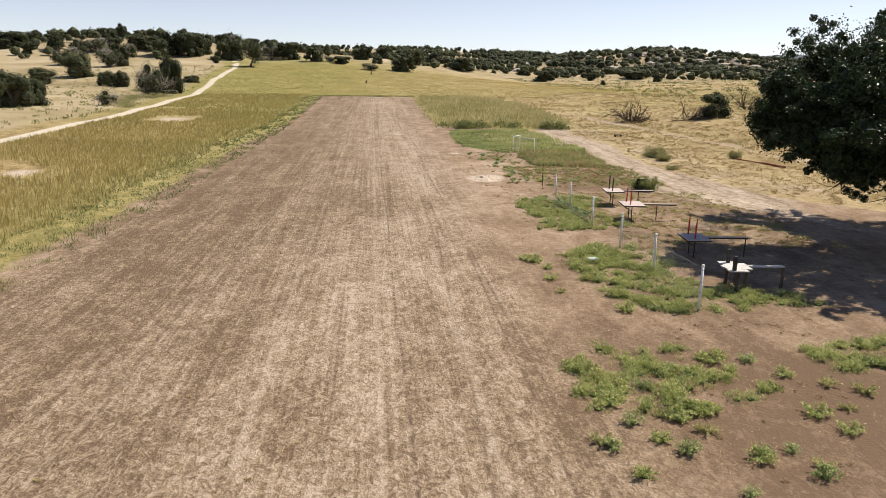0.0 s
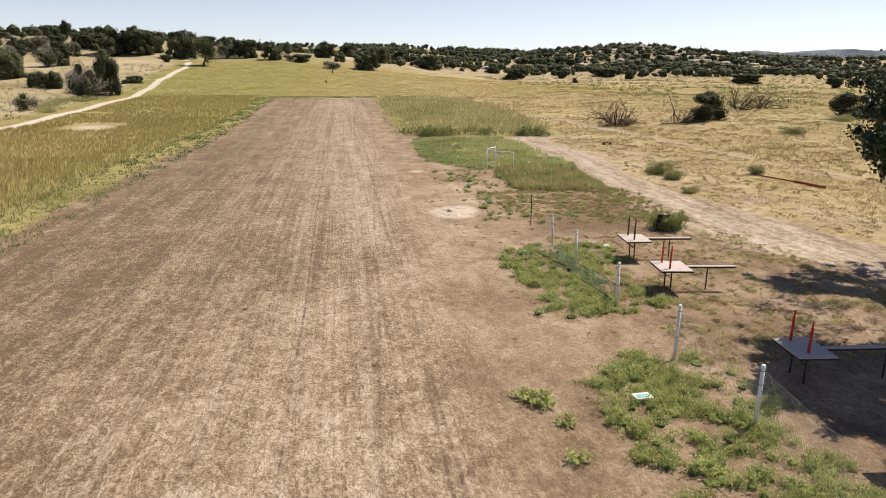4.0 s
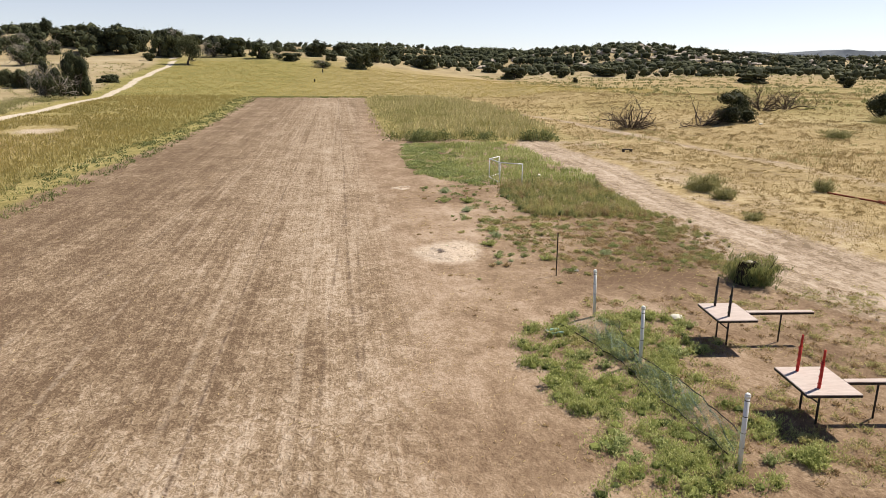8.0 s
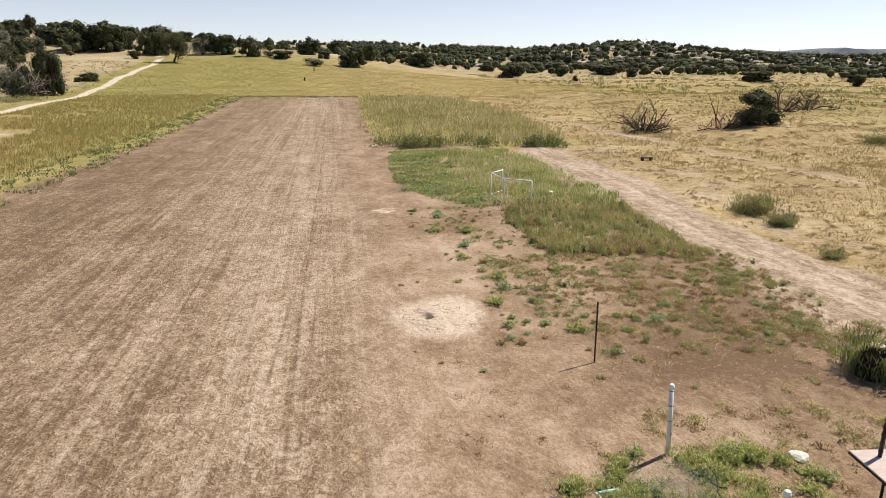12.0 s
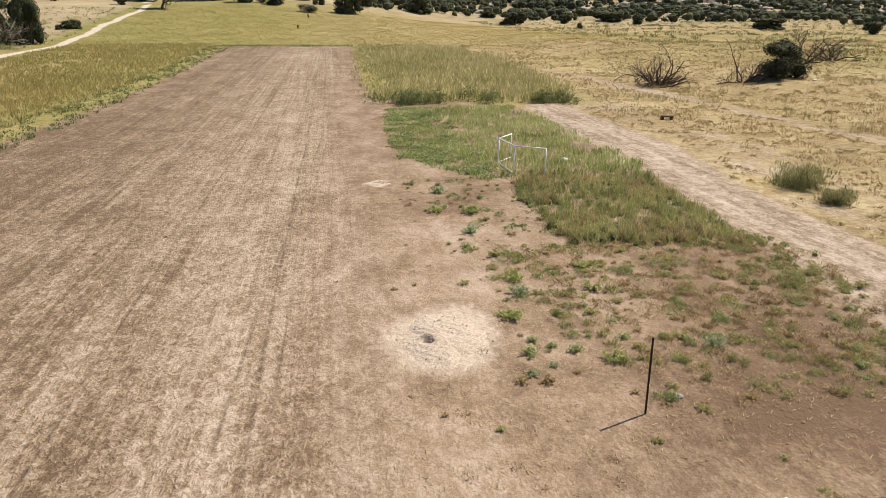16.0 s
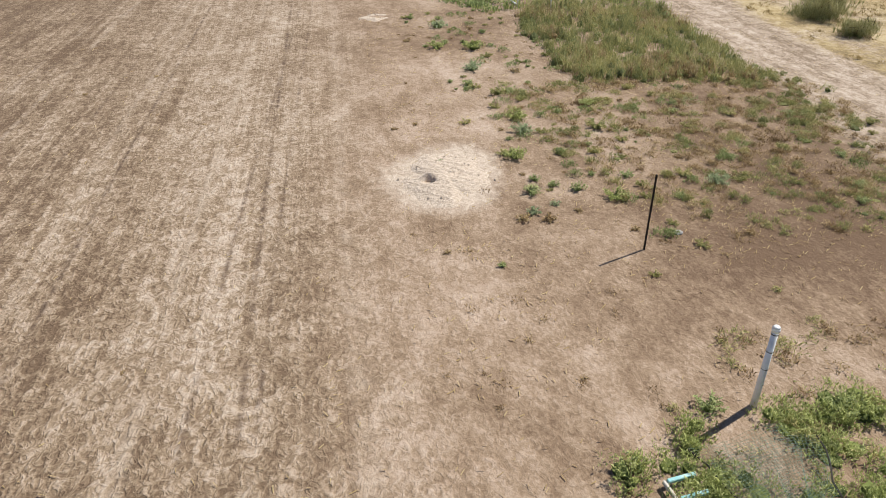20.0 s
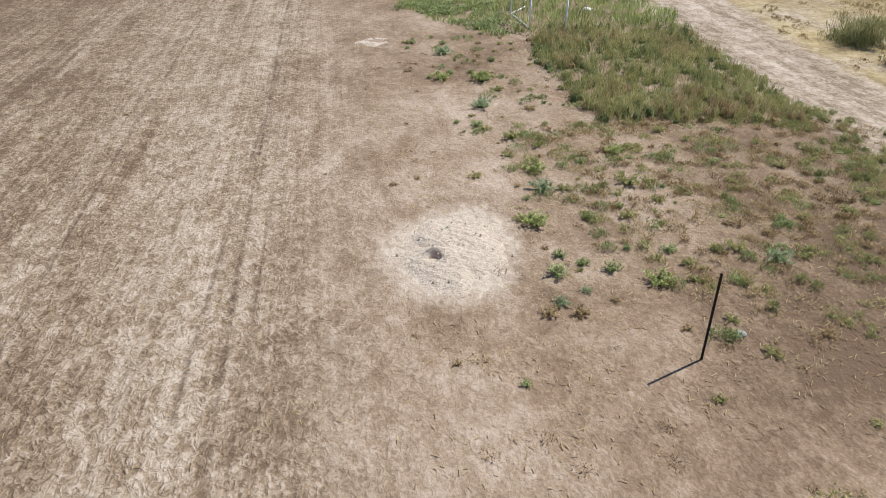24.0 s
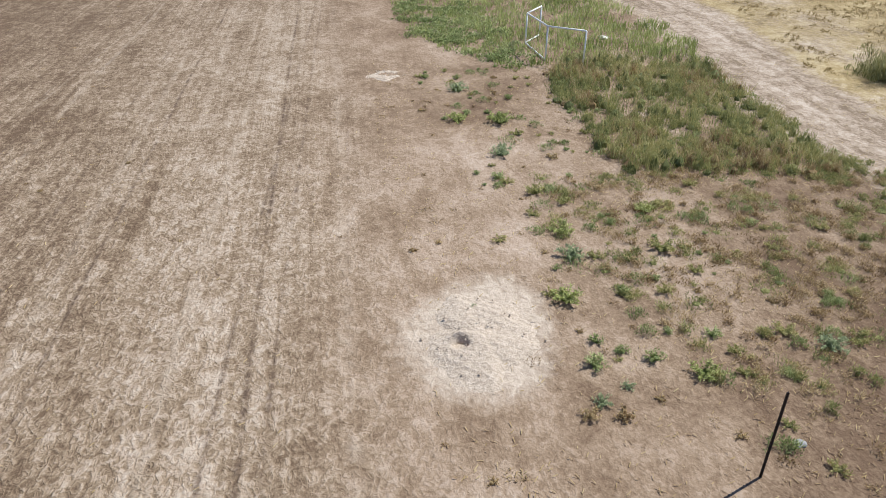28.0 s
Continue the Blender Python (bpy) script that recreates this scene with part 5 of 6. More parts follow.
# ---- the big shade tree ----
def shade_tree():
    rng = np.random.default_rng(77)
    tree = thing("shade_tree", (25.0, 30.8, 0), "large dense dark-leaved tree casting deep dappled shade", "tree")
    trunk = [((0, 0, -0.3), (0.05, 0.0, 0.8), (-0.05, 0.1, 1.7), (0.0, 0.05, 2.4)), (0.52, 0.42, 0.38, 0.36)]
    v, f = tube(trunk[0], trunk[1], 14)
    link("trunk", add_mesh("trunk", v, f, BARK, None, True), tree)
    ways = [(-1.0, 0.15, 0.5), (-0.8, -0.75, 0.45), (-0.75, 0.85, 0.5), (-0.1, -1.0, 0.6), (0.1, 1.0, 0.6), (0.9, -0.3, 0.6), (0.8, 0.6, 0.6), (-0.35, 0.0, 1.0), (0.2, 0.1, 1.0), (-0.55, -0.3, 0.8), (-0.5, 0.5, 0.85), (0.5, -0.7, 0.8)]
    for k, way in enumerate(ways):
        limbs = []
        branches(rng, (0, 0.05, 1.9 + 0.05 * k), way, 2.7 + 0.4 * (k % 3), 0.19, 2, 0.22, (4, 6), 0.55, 0.04, limbs)
        link("limb", tube_mesh("limb", limbs, BARK), tree)
    # Twig clumps over the crown's outline and through its inside, with gaps between.
    boughs = 210
    d = rng.normal(size=(boughs, 3))
    d /= np.linalg.norm(d, axis=1)[:, None]
    lump = 0.95 + 0.15 * np.sin(4 * d[:, 0] + 1) * np.cos(5 * d[:, 1]) + 0.12 * np.sin(7 * d[:, 2] + 3 * d[:, 1] + 2 * d[:, 0])
    q = np.array([-1.6, 0.0, 5.7]) + d * np.array([7.6, 7.8, 3.3]) * (lump * rng.uniform(0.2, 1, boughs) ** 0.33)[:, None]
    q[:, 2] = np.clip(q[:, 2], 2.9 + rng.uniform(-0.5, 0.9, boughs), 8.3 + rng.uniform(-0.3, 0.4, boughs))
    each = 13
    n = boughs * each
    q = np.repeat(q, each, 0) + rng.normal(0, 1, (n, 3)) * (0.62, 0.62, 0.36)
    reach = np.interp(q[:, 2], [2.5, 3.6, 4.1, 4.7, 6.5, 8.3, 8.9, 9.3], [-4.8, -5.3, -7.6, -8.2, -7.6, -6.8, -5.2, -4.2])
    q = q[q[:, 0] > reach + 0.55 * q[:, 1] + rng.uniform(0, 0.6, n)]
    # The crown is open where the sun reaches the road behind the tables, and ends where its shade ends.
    fall = q[:, :2] + (25.0, 30.8) - q[:, 2:] * np.array(SUN_DIR[:2]) / SUN_DIR[2]
    shade_edge = [(14.2, 23.4), (14.1, 25.6), (13.6, 26.9), (12.5, 27.6), (12.5, 28.5), (13.0, 30.7), (14.7, 30.7), (16.6, 31.2), (17.8, 36.3), (20.1, 37.1), (23.0, 37.7), (24.2, 37.2), (24.2, 35.4), (26, 35.7), (34, 34), (36, 18), (20, 17), (16.2, 21.0), (15.4, 21.6), (14.8, 22.8)]
    sunlit = [(16.9, 34.6), (19.5, 34.3), (20.2, 32.4), (20.6, 30.2), (19.2, 29.8), (17.0, 30.0), (14.5, 30.5), (16.0, 32.1)]
    fall = fall + rng.normal(0, 0.12, fall.shape)
    q = q[inside(fall[:, 0], fall[:, 1], shade_edge) & ~inside(fall[:, 0], fall[:, 1], sunlit)]
    # Sprays that stand out from the outline.
    way = (q - (-1.6, 0.0, 5.2)) / np.linalg.norm(q - (-1.6, 0.0, 5.2), axis=1)[:, None]
    pick = rng.choice(len(q), 420, False)
    q = np.concatenate([q] + [q[pick] + way[pick] * k + rng.normal(0, 0.1, (420, 3)) for k in (0.35, 0.7)])
    size = np.concatenate([rng.uniform(0.26, 0.62, len(q) - 840), rng.uniform(0.16, 0.32, 840)])
    shade = rng.uniform(-0.12, 0.18, len(q))
    per = 120
    e = rng.normal(size=(len(q) * per, 3))
    e *= (rng.uniform(0, 1, len(e)) ** 0.4 / np.linalg.norm(e, axis=1))[:, None]
    c = np.repeat(q, per, 0) + e * np.repeat(size, per)[:, None] * (1, 1, 0.8)
    # Higher leaves get a paler tone, painting the sunlit top.
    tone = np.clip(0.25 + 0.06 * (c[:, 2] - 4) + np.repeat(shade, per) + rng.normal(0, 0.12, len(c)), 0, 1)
    # Dark balls added inside the clumps block light and paint inner shade.
    shade_knots = [(p + SMALL_BALL * k * 0.45 * rng.uniform(0.7, 1.2, (len(SMALL_BALL), 1)), SMALL_FACES, np.zeros(len(SMALL_BALL))) for p, k in zip(q, size)]
    # Thin open sprays along the top of the crown.
    top = np.stack([rng.uniform(-6.6, 3.5, 420), rng.uniform(-6.0, 6.0, 420), np.zeros(420)], 1)
    top[:, 2] = 8.75 - 0.035 * (top[:, 0] + 1) ** 2 - 0.03 * top[:, 1] ** 2 + 0.5 * wave(top[:, 0], top[:, 1], 0.9, 0.3) + rng.uniform(-1.7, 0.35, 420)
    reach = np.interp(top[:, 2], [6.5, 8.3, 8.9, 9.3], [-7.6, -6.8, -5.2, -4.2])
    top = top[top[:, 0] > reach + 0.55 * top[:, 1] + rng.uniform(0, 0.6, 420)]
    spray = rng.normal(0, 1, (len(top) * 46, 3)) * np.repeat(rng.uniform(0.10, 0.26, len(top)), 46)[:, None] * (1, 1, 1.2)
    c = np.concatenate([c, np.repeat(top, 46, 0) + spray])
    tone = np.concatenate([tone, np.clip(rng.normal(0.5, 0.18, len(spray)), 0, 1)])
    v, f, t = joined(shade_knots + [leaves(rng, c, 0.115, tone, 0.0, 0.6)])
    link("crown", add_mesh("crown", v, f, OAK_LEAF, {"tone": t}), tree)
    dead = []
    for k in range(3):
        branches(rng, (-2.2 + 0.8 * k, -2.2, 7.9), (0.1 * k - 0.1, -0.1, 1), 2.2, 0.03, 1, 0.3, (2, 3), 0.6, 0.1, dead, sides=4)
    link("bare_twigs", tube_mesh("bare_twigs", dead, BARK), tree, label="bare leafless top twigs")


shade_tree()


# ---- weeds and grass ----
PATCH_A = [(9.2, 40.1), (11, 41.5), (14.1, 41.0), (14.2, 38.6), (12.7, 38.2), (12.8, 35.2), (14.0, 34.2), (12.4, 33.3), (10.2, 33.0), (9.0, 33.4), (9.4, 34.7), (9.4, 36.4), (9.0, 38.3)]
PATCH_B = [(8.9, 29.2), (9.6, 30.0), (10.9, 30.4), (12.2, 29.8), (12.5, 28.4), (12.3, 26.4), (13.2, 24.4), (15.4, 23.6), (15.6, 22.8), (13.1, 22.7), (11.3, 22.3), (10.2, 22.4), (9.2, 23.2), (9.2, 24.4), (8.7, 25.5), (8.6, 26.6)]
PATCH_C = [(6.2, 19.2), (6.9, 19.6), (9.0, 19.9), (9.7, 19.5), (10.1, 18.6), (10.6, 17.4), (10.2, 16.7), (9.0, 16.5), (7.5, 16.1), (6.1, 16.4), (5.9, 17.4)]
PATCH_D = [(12.0, 18.7), (13.4, 19.6), (15.2, 20.0), (17.4, 18.9), (15.5, 18.0), (14.0, 18.0), (12.1, 18.2)]
MID_NEAR = [(13.7, 53.7), (16.0, 53.3), (18.9, 53.1), (19.6, 57), (20.0, 62), (17, 63.5), (14.0, 62.0), (13.6, 58)]
MID_FAR = [(11.0, 85.0), (9.9, 76), (10.1, 67.0), (13.4, 62.3), (17, 63.5), (20.0, 62), (20.9, 66), (20.6, 71), (20.4, 82), (19.6, 85)]
TALL = [(10.2, 87.2), (9.0, 96), (9.4, 120), (11, 156), (24, 156), (30, 136), (28.5, 97), (25.0, 86.6), (17, 87.6)]


def scatter(rng, box4, density, test=None, patch=None):
    x0, x1, y0, y1 = box4
    n = int((x1 - x0) * (y1 - y0) * density)
    x, y = rng.uniform(x0, x1, n), rng.uniform(y0, y1, n)
    keep = np.ones(n, bool)
    if test is not None:
        keep &= test(x, y)
    if patch is not None:
        s, limit = patch
        keep &= (wave(x, y, s, 0.7) + 0.6 * wave(x, y, s * 0.43, 2.2)) > limit
    return x[keep], y[keep]


def bounds(poly):
    p = np.asarray(poly)
    return p[:, 0].min(), p[:, 0].max(), p[:, 1].min(), p[:, 1].max()


def grass(name, pieces, mat, label, category="grass"):
    """One sheet of tufts from rows of (x, y, height, blades, spread, width, tone, lean)."""
    rng = np.random.default_rng(len(label))
    made = []
    for x, y, h, count, spread, width, tone, lean in pieces:
        if len(x):
            lift = rng.uniform(0, 0.7, len(x)) * h if lean > 1 else 0.0
            made.append(blades(rng, x, y, terrain(x, y) + lift, h * (0.55 if lean > 1 else 1.0), spread, width, count, tone, lean))
    v, f, t = joined(made)
    tagged(new(name, add_mesh(name, v, f, mat, {"tone": t})), label, category, kind="stuff")


def tone_of(x, y, s, mid=0.5, amp=0.28):
    return np.clip(mid + amp * wave(x, y, s, 0.2) + 0.6 * amp * wave(x, y, s * 0.37, 1.9), 0, 1)


rng = np.random.default_rng(100)
path_x = lambda y: np.interp(y, [20, 72, 92, 109, 160, 200, 243], [-24, -33, -33.8, -33.8, -36.2, -40.6, -42.8])
rows = []
for y0, y1, dens, count, w, h in ((14, 40, 14.0, 7, 0.017, 0.60), (40, 70, 13.0, 6, 0.020, 0.56), (70, 110, 9.0, 6, 0.030, 0.42), (110, 160, 6.0, 5, 0.045, 0.34)):
    x, y = scatter(rng, (-46, -10, y0, y1), dens, lambda a, b: (a < left_edge_x(b) - 3.0 + 0.5 * wave(a, b, 1.5, 0)) & (a > path_x(b) + 1.6))
    keep = wave(x, y, 7.0, 1.1) + 0.5 * wave(x, y, 2.4, 0.4) > -1.05
    keep &= ~((np.abs(x + 24.5) < 3.2) & (np.abs(y - 99) < 5)) & ~((np.abs(x + 21.5) < 1.6) & (np.abs(y - 51) < 2.6))
    x, y = x[keep], y[keep]
    low = smooth(0, 3.5, left_edge_x(y) - 3.0 - x)
    tone = tone_of(x, y, 9.0, 0.18, 0.22) + 0.46 * low
    rows.append((x, y, h * (0.6 + 0.4 * low) * rng.uniform(0.7, 1.2, len(x)), count, 0.16, w, np.clip(tone, 0, 1), 0.35))
grass("tall_golden_grass", rows, GOLD_GRASS, "tall golden and olive grass along the strip")

rows = []
x, y = scatter(rng, (-46, 75, 157, 262), 1.5, lambda a, b: (a > path_x(b) + 1.8))
rows.append((x, y, rng.uniform(0.12, 0.26, len(x)), 5, 0.3, 0.07, tone_of(x, y, 14, 0.55, 0.16), 0.9))
grass("rise_grass", rows, GOLD_GRASS, "olive and golden grass over the far rise")

rows = []
for y0, y1, dens, w in ((10, 60, 13, 0.022), (60, 156, 7, 0.05)):
    x, y = scatter(rng, (-15, -8.5, y0, y1), dens, lambda a, b: (a < left_edge_x(b) + 0.3) & (a > left_edge_x(b) - 3.6), (0.8, -0.3))
    rows.append((x, y, rng.uniform(0.08, 0.28, len(x)), 7, 0.12, w, tone_of(x, y, 3, 0.14, 0.3), 0.8))
x, y = scatter(rng, (-10.5, 11, 152.5, 158), 6, lambda a, b: b > 154.6 + 0.9 * wave(a, b, 1.2, 0.5))
rows.append((x, y, rng.uniform(0.10, 0.34, len(x)), 7, 0.2, 0.07, tone_of(x, y, 2, 0.5, 0.35), 0.7))
grass("verge_weeds", rows, OLIVE_GRASS, "low green weeds along the strip edge", "weeds")

def clumps(rng, x, y, radius, tall, per, leaf, tone, wide=0.024, shoots=3, shade_core=0.0, lean=1.4):
    """Low bushy clumps: short leafy shoots standing out of domes of given radius and height, round a dark core painted
    as inner shade.
    """
    ids = np.repeat(np.arange(len(x)), per)
    n = len(ids)
    r, a = np.sqrt(rng.uniform(0, 1, n)), rng.uniform(0, 2 * np.pi, n)
    r = r * (1 + 0.35 * np.sin(3 * a + ids) + 0.2 * np.sin(5 * a + 2 * ids))
    rise = np.maximum(1 - 0.8 * r ** 2, 0.05) * rng.uniform(0.25, 1.0, n)
    px, py = x[ids] + r * radius[ids] * np.cos(a), y[ids] + r * radius[ids] * np.sin(a)
    pz = terrain(px, py) + rise * tall[ids] * 0.75
    # Sunlit tops and shaded bases are painted: tone rises with height.
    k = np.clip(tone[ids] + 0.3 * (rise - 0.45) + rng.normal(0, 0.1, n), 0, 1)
    made = blades(rng, px, py, pz, np.full(n, leaf) * rng.uniform(0.6, 1.3, n), 0.03, wide, shoots, k, lean, 0.15)
    if not shade_core:
        return made
    size = np.stack([radius * shade_core, radius * shade_core, tall * shade_core * 0.8], 1)[:, None, :]
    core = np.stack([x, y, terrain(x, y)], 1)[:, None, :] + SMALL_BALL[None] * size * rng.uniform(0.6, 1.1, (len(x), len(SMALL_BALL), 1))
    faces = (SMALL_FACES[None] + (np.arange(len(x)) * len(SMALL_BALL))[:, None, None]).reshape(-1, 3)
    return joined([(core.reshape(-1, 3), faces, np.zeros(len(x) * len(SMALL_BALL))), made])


def clump_sheet(name, made, mat, label):
    v, f, t = joined(made)
    tagged(new(name, add_mesh(name, v, f, mat, {"tone": t})), label, "weeds", kind="stuff")


rows = []
x, y = scatter(rng, bounds(TALL), 5.2, lambda a, b: inside(a + 0.9 * wave(a, b, 1.3, 0.3), b + 1.6 * wave(a, b, 2.1, 1.0), TALL))
fade = rng.uniform(0, 1, len(x)) < smooth(8.6, 12.5, x + 0.8 * wave(x, y, 2.5, 0.2)) * 0.9 + 0.1
x, y = x[fade], y[fade]
front = bell(x, y, 12.6, 88.3, 2.4, 1.6) + bell(x, y, 23.6, 87.6, 2.8, 1.6) + bell(x, y, 17.5, 88.6, 2.2, 1.0)
rows.append((x, y, (rng.uniform(0.35, 0.8, len(x)) + 0.2 * wave(x, y, 1.7, 0.5)) * (0.55 + 0.45 * smooth(10, 14, x)) + 0.35 * front, 7, 0.18, 0.055, np.clip(tone_of(x, y, 2.6, 0.84, 0.34) + 0.2 * smooth(18, 27, x) - 0.6 * front, 0, 1), 0.45))
grass("tall_weeds", rows, TALL_WEED, "tall olive weeds with straw tips beside the strip", "weeds")
made = []
for cx, cy, n in ((12.4, 87.6, 12), (14.4, 87.9, 8), (23.4, 87.2, 12), (18.5, 88.0, 5)):
    px, py = cx + rng.normal(0, 0.9, n), cy + rng.normal(0, 0.5, n)
    made.append(clumps(rng, px, py, rng.uniform(0.5, 0.85, n), rng.uniform(0.8, 1.5, n), 90, 0.22, rng.uniform(0.0, 0.35, n), 0.06))
clump_sheet("dark_weeds", made, OLIVE_GRASS, "dark green bushy weeds before tall straw weeds")

made = []
x, y = scatter(rng, bounds(MID_NEAR), 9, lambda a, b: inside(a + 0.5 * wave(a, b, 0.8, 0), b + 0.4 * wave(a, b, 0.6, 1), MID_NEAR))
keep = ~((np.abs(x - 16.2) < 0.8) & (np.abs(y - 58.4) < 0.7) & (rng.uniform(0, 1, len(x)) < 0.75))
x, y = x[keep], y[keep]
n = len(x)
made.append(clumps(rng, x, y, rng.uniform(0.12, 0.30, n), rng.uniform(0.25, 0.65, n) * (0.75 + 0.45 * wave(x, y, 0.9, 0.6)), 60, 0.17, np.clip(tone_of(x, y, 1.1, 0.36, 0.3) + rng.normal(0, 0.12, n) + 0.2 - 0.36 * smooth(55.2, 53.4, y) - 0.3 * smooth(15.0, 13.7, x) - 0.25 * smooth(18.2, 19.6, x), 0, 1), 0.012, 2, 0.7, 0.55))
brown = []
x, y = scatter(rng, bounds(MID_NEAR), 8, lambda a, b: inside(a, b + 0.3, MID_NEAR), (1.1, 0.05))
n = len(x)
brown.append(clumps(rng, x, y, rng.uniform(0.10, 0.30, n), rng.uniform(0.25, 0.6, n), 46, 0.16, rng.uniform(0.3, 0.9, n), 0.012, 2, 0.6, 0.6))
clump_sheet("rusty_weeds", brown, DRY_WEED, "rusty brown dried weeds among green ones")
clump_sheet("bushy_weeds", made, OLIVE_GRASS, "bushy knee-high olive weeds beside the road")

rows = []
x, y = scatter(rng, bounds(MID_NEAR), 10, lambda a, b: inside(a, b, MID_NEAR))
rows.append((x, y, rng.uniform(0.3, 0.55, len(x)), 6, 0.10, 0.016, np.clip(tone_of(x, y, 1.1, 0.6, 0.4), 0, 1), 0.45))
grass("olive_patch", rows, OLIVE_GRASS, "knee-high olive weeds going to straw beside the road", "weeds")
rows = []
x, y = scatter(rng, bounds(MID_FAR), 20, lambda a, b: inside(a + 0.5 * wave(a, b, 0.9, 0), b, MID_FAR), (1.1, -0.75))
rows.append((x, y, rng.uniform(0.15, 0.45, len(x)) * (0.5 + 0.5 * smooth(11, 17, x)), 7, 0.13, 0.030, np.clip(tone_of(x, y, 1.6, 0.52, 0.3) + 0.15 * smooth(14, 19, x), 0, 1), 0.5))
grass("weed_patch", rows, LUSH_LEAF, "knee-high fresh green weeds beside the dirt road", "weeds")

# Bright bushy weeds, clump by clump.
made = []
for poly, dens, lim, big in ((PATCH_A, 13, -0.28, 1.0), (PATCH_B, 13, -0.4, 1.0), (PATCH_C, 9.5, -0.2, 0.95), (PATCH_D, 9.5, -0.2, 0.95)):
    x, y = scatter(rng, bounds(poly), dens, lambda a, b: inside(a + 0.35 * wave(a, b, 0.5, 0), b + 0.3 * wave(a, b, 0.4, 1), poly), (0.5, lim))
    n = len(x)
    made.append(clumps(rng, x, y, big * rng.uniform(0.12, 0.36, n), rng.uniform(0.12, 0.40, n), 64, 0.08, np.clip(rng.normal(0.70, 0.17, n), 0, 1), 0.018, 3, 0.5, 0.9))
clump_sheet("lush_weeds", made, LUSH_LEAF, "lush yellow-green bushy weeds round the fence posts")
made = []
x, y = scatter(rng, (9.6, 14.0, 62, 86), 4.0, lambda a, b: inside(a, b, MID_FAR), (0.8, -0.4))
n = len(x)
made.append(clumps(rng, x, y, rng.uniform(0.25, 0.5, n), rng.uniform(0.10, 0.22, n), 44, 0.11, tone_of(x, y, 1.5, 0.62, 0.3), 0.04))
left_of = lambda b: np.interp(b, [45, 48, 51, 54, 58, 62], [12.6, 11.0, 10.5, 10.7, 10.4, 9.9])
x, y = scatter(rng, (9.6, 19.8, 45.2, 63), 0.8, lambda a, b: a > left_of(b) + 0.4 * wave(a, b, 0.8, 0), (0.7, -0.15))
n = len(x)
made.append(clumps(rng, x, y, rng.uniform(0.10, 0.30, n), rng.uniform(0.06, 0.2, n), 70, 0.09, tone_of(x, y, 0.9, 0.6, 0.3), 0.012, 3, 0.0, 0.8))
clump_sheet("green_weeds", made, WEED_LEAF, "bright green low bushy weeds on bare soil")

made = []
x, y = scatter(rng, (10.2, 20.2, 45.0, 54.2), 2.8, lambda a, b: (a > left_of(b) + 0.8 + 0.5 * wave(a, b, 1.1, 0)) & (a < 19.8), (0.8, -0.75))
n = len(x)
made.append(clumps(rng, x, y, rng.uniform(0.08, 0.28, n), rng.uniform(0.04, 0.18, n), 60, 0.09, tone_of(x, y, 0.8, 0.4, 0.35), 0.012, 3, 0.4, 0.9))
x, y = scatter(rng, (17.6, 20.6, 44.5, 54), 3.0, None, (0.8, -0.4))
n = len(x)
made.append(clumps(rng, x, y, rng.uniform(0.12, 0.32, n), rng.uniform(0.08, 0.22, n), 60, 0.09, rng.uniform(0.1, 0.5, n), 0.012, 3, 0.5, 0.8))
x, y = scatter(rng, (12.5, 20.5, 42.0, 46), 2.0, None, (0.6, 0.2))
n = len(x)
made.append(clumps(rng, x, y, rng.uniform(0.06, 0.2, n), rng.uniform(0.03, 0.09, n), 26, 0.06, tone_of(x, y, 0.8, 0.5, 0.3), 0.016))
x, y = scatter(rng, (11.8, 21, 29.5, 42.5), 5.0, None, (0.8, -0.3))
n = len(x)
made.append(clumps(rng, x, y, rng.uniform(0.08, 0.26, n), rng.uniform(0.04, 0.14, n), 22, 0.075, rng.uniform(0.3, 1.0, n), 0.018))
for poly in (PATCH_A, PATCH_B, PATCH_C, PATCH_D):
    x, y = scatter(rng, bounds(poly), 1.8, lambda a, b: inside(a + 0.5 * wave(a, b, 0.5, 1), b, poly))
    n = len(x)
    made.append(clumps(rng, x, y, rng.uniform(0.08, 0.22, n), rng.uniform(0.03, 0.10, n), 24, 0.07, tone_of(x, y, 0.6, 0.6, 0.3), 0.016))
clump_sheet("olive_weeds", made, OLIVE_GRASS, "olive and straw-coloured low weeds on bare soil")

made = []
x, y = scatter(rng, (10.2, 20.2, 45.0, 54.0), 6.0, lambda a, b: (a > left_of(b) + 1.0) & (a < 19.8), (0.7, -0.8))
n = len(x)
made.append(clumps(rng, x, y, rng.uniform(0.06, 0.24, n), rng.uniform(0.03, 0.12, n), 30, 0.08, np.clip(tone_of(x, y, 0.7, 0.72, 0.4) - 0.12 * smooth(14.5, 17, x), 0, 1), 0.013))
x, y = scatter(rng, (14.0, 20.2, 45.0, 54.0), 3.0, None, (0.9, -0.2))
n = len(x)
made.append(clumps(rng, x, y, rng.uniform(0.08, 0.26, n), rng.uniform(0.04, 0.14, n), 34, 0.09, rng.uniform(0.3, 0.9, n), 0.013))
x, y = scatter(rng, (8.6, 20, 13, 62), 1.6, lambda a, b: a < np.interp(b, [13, 40, 62], [20, 20, 13]), (0.7, 0.1))
n = len(x)
made.append(clumps(rng, x, y, rng.uniform(0.03, 0.14, n), rng.uniform(0.015, 0.06, n), 16, 0.05, rng.uniform(0.1, 0.9, n), 0.013))
x, y = scatter(rng, (-8.5, 9, 8, 75), 0.16, None, (2.0, -0.6))
n = len(x)
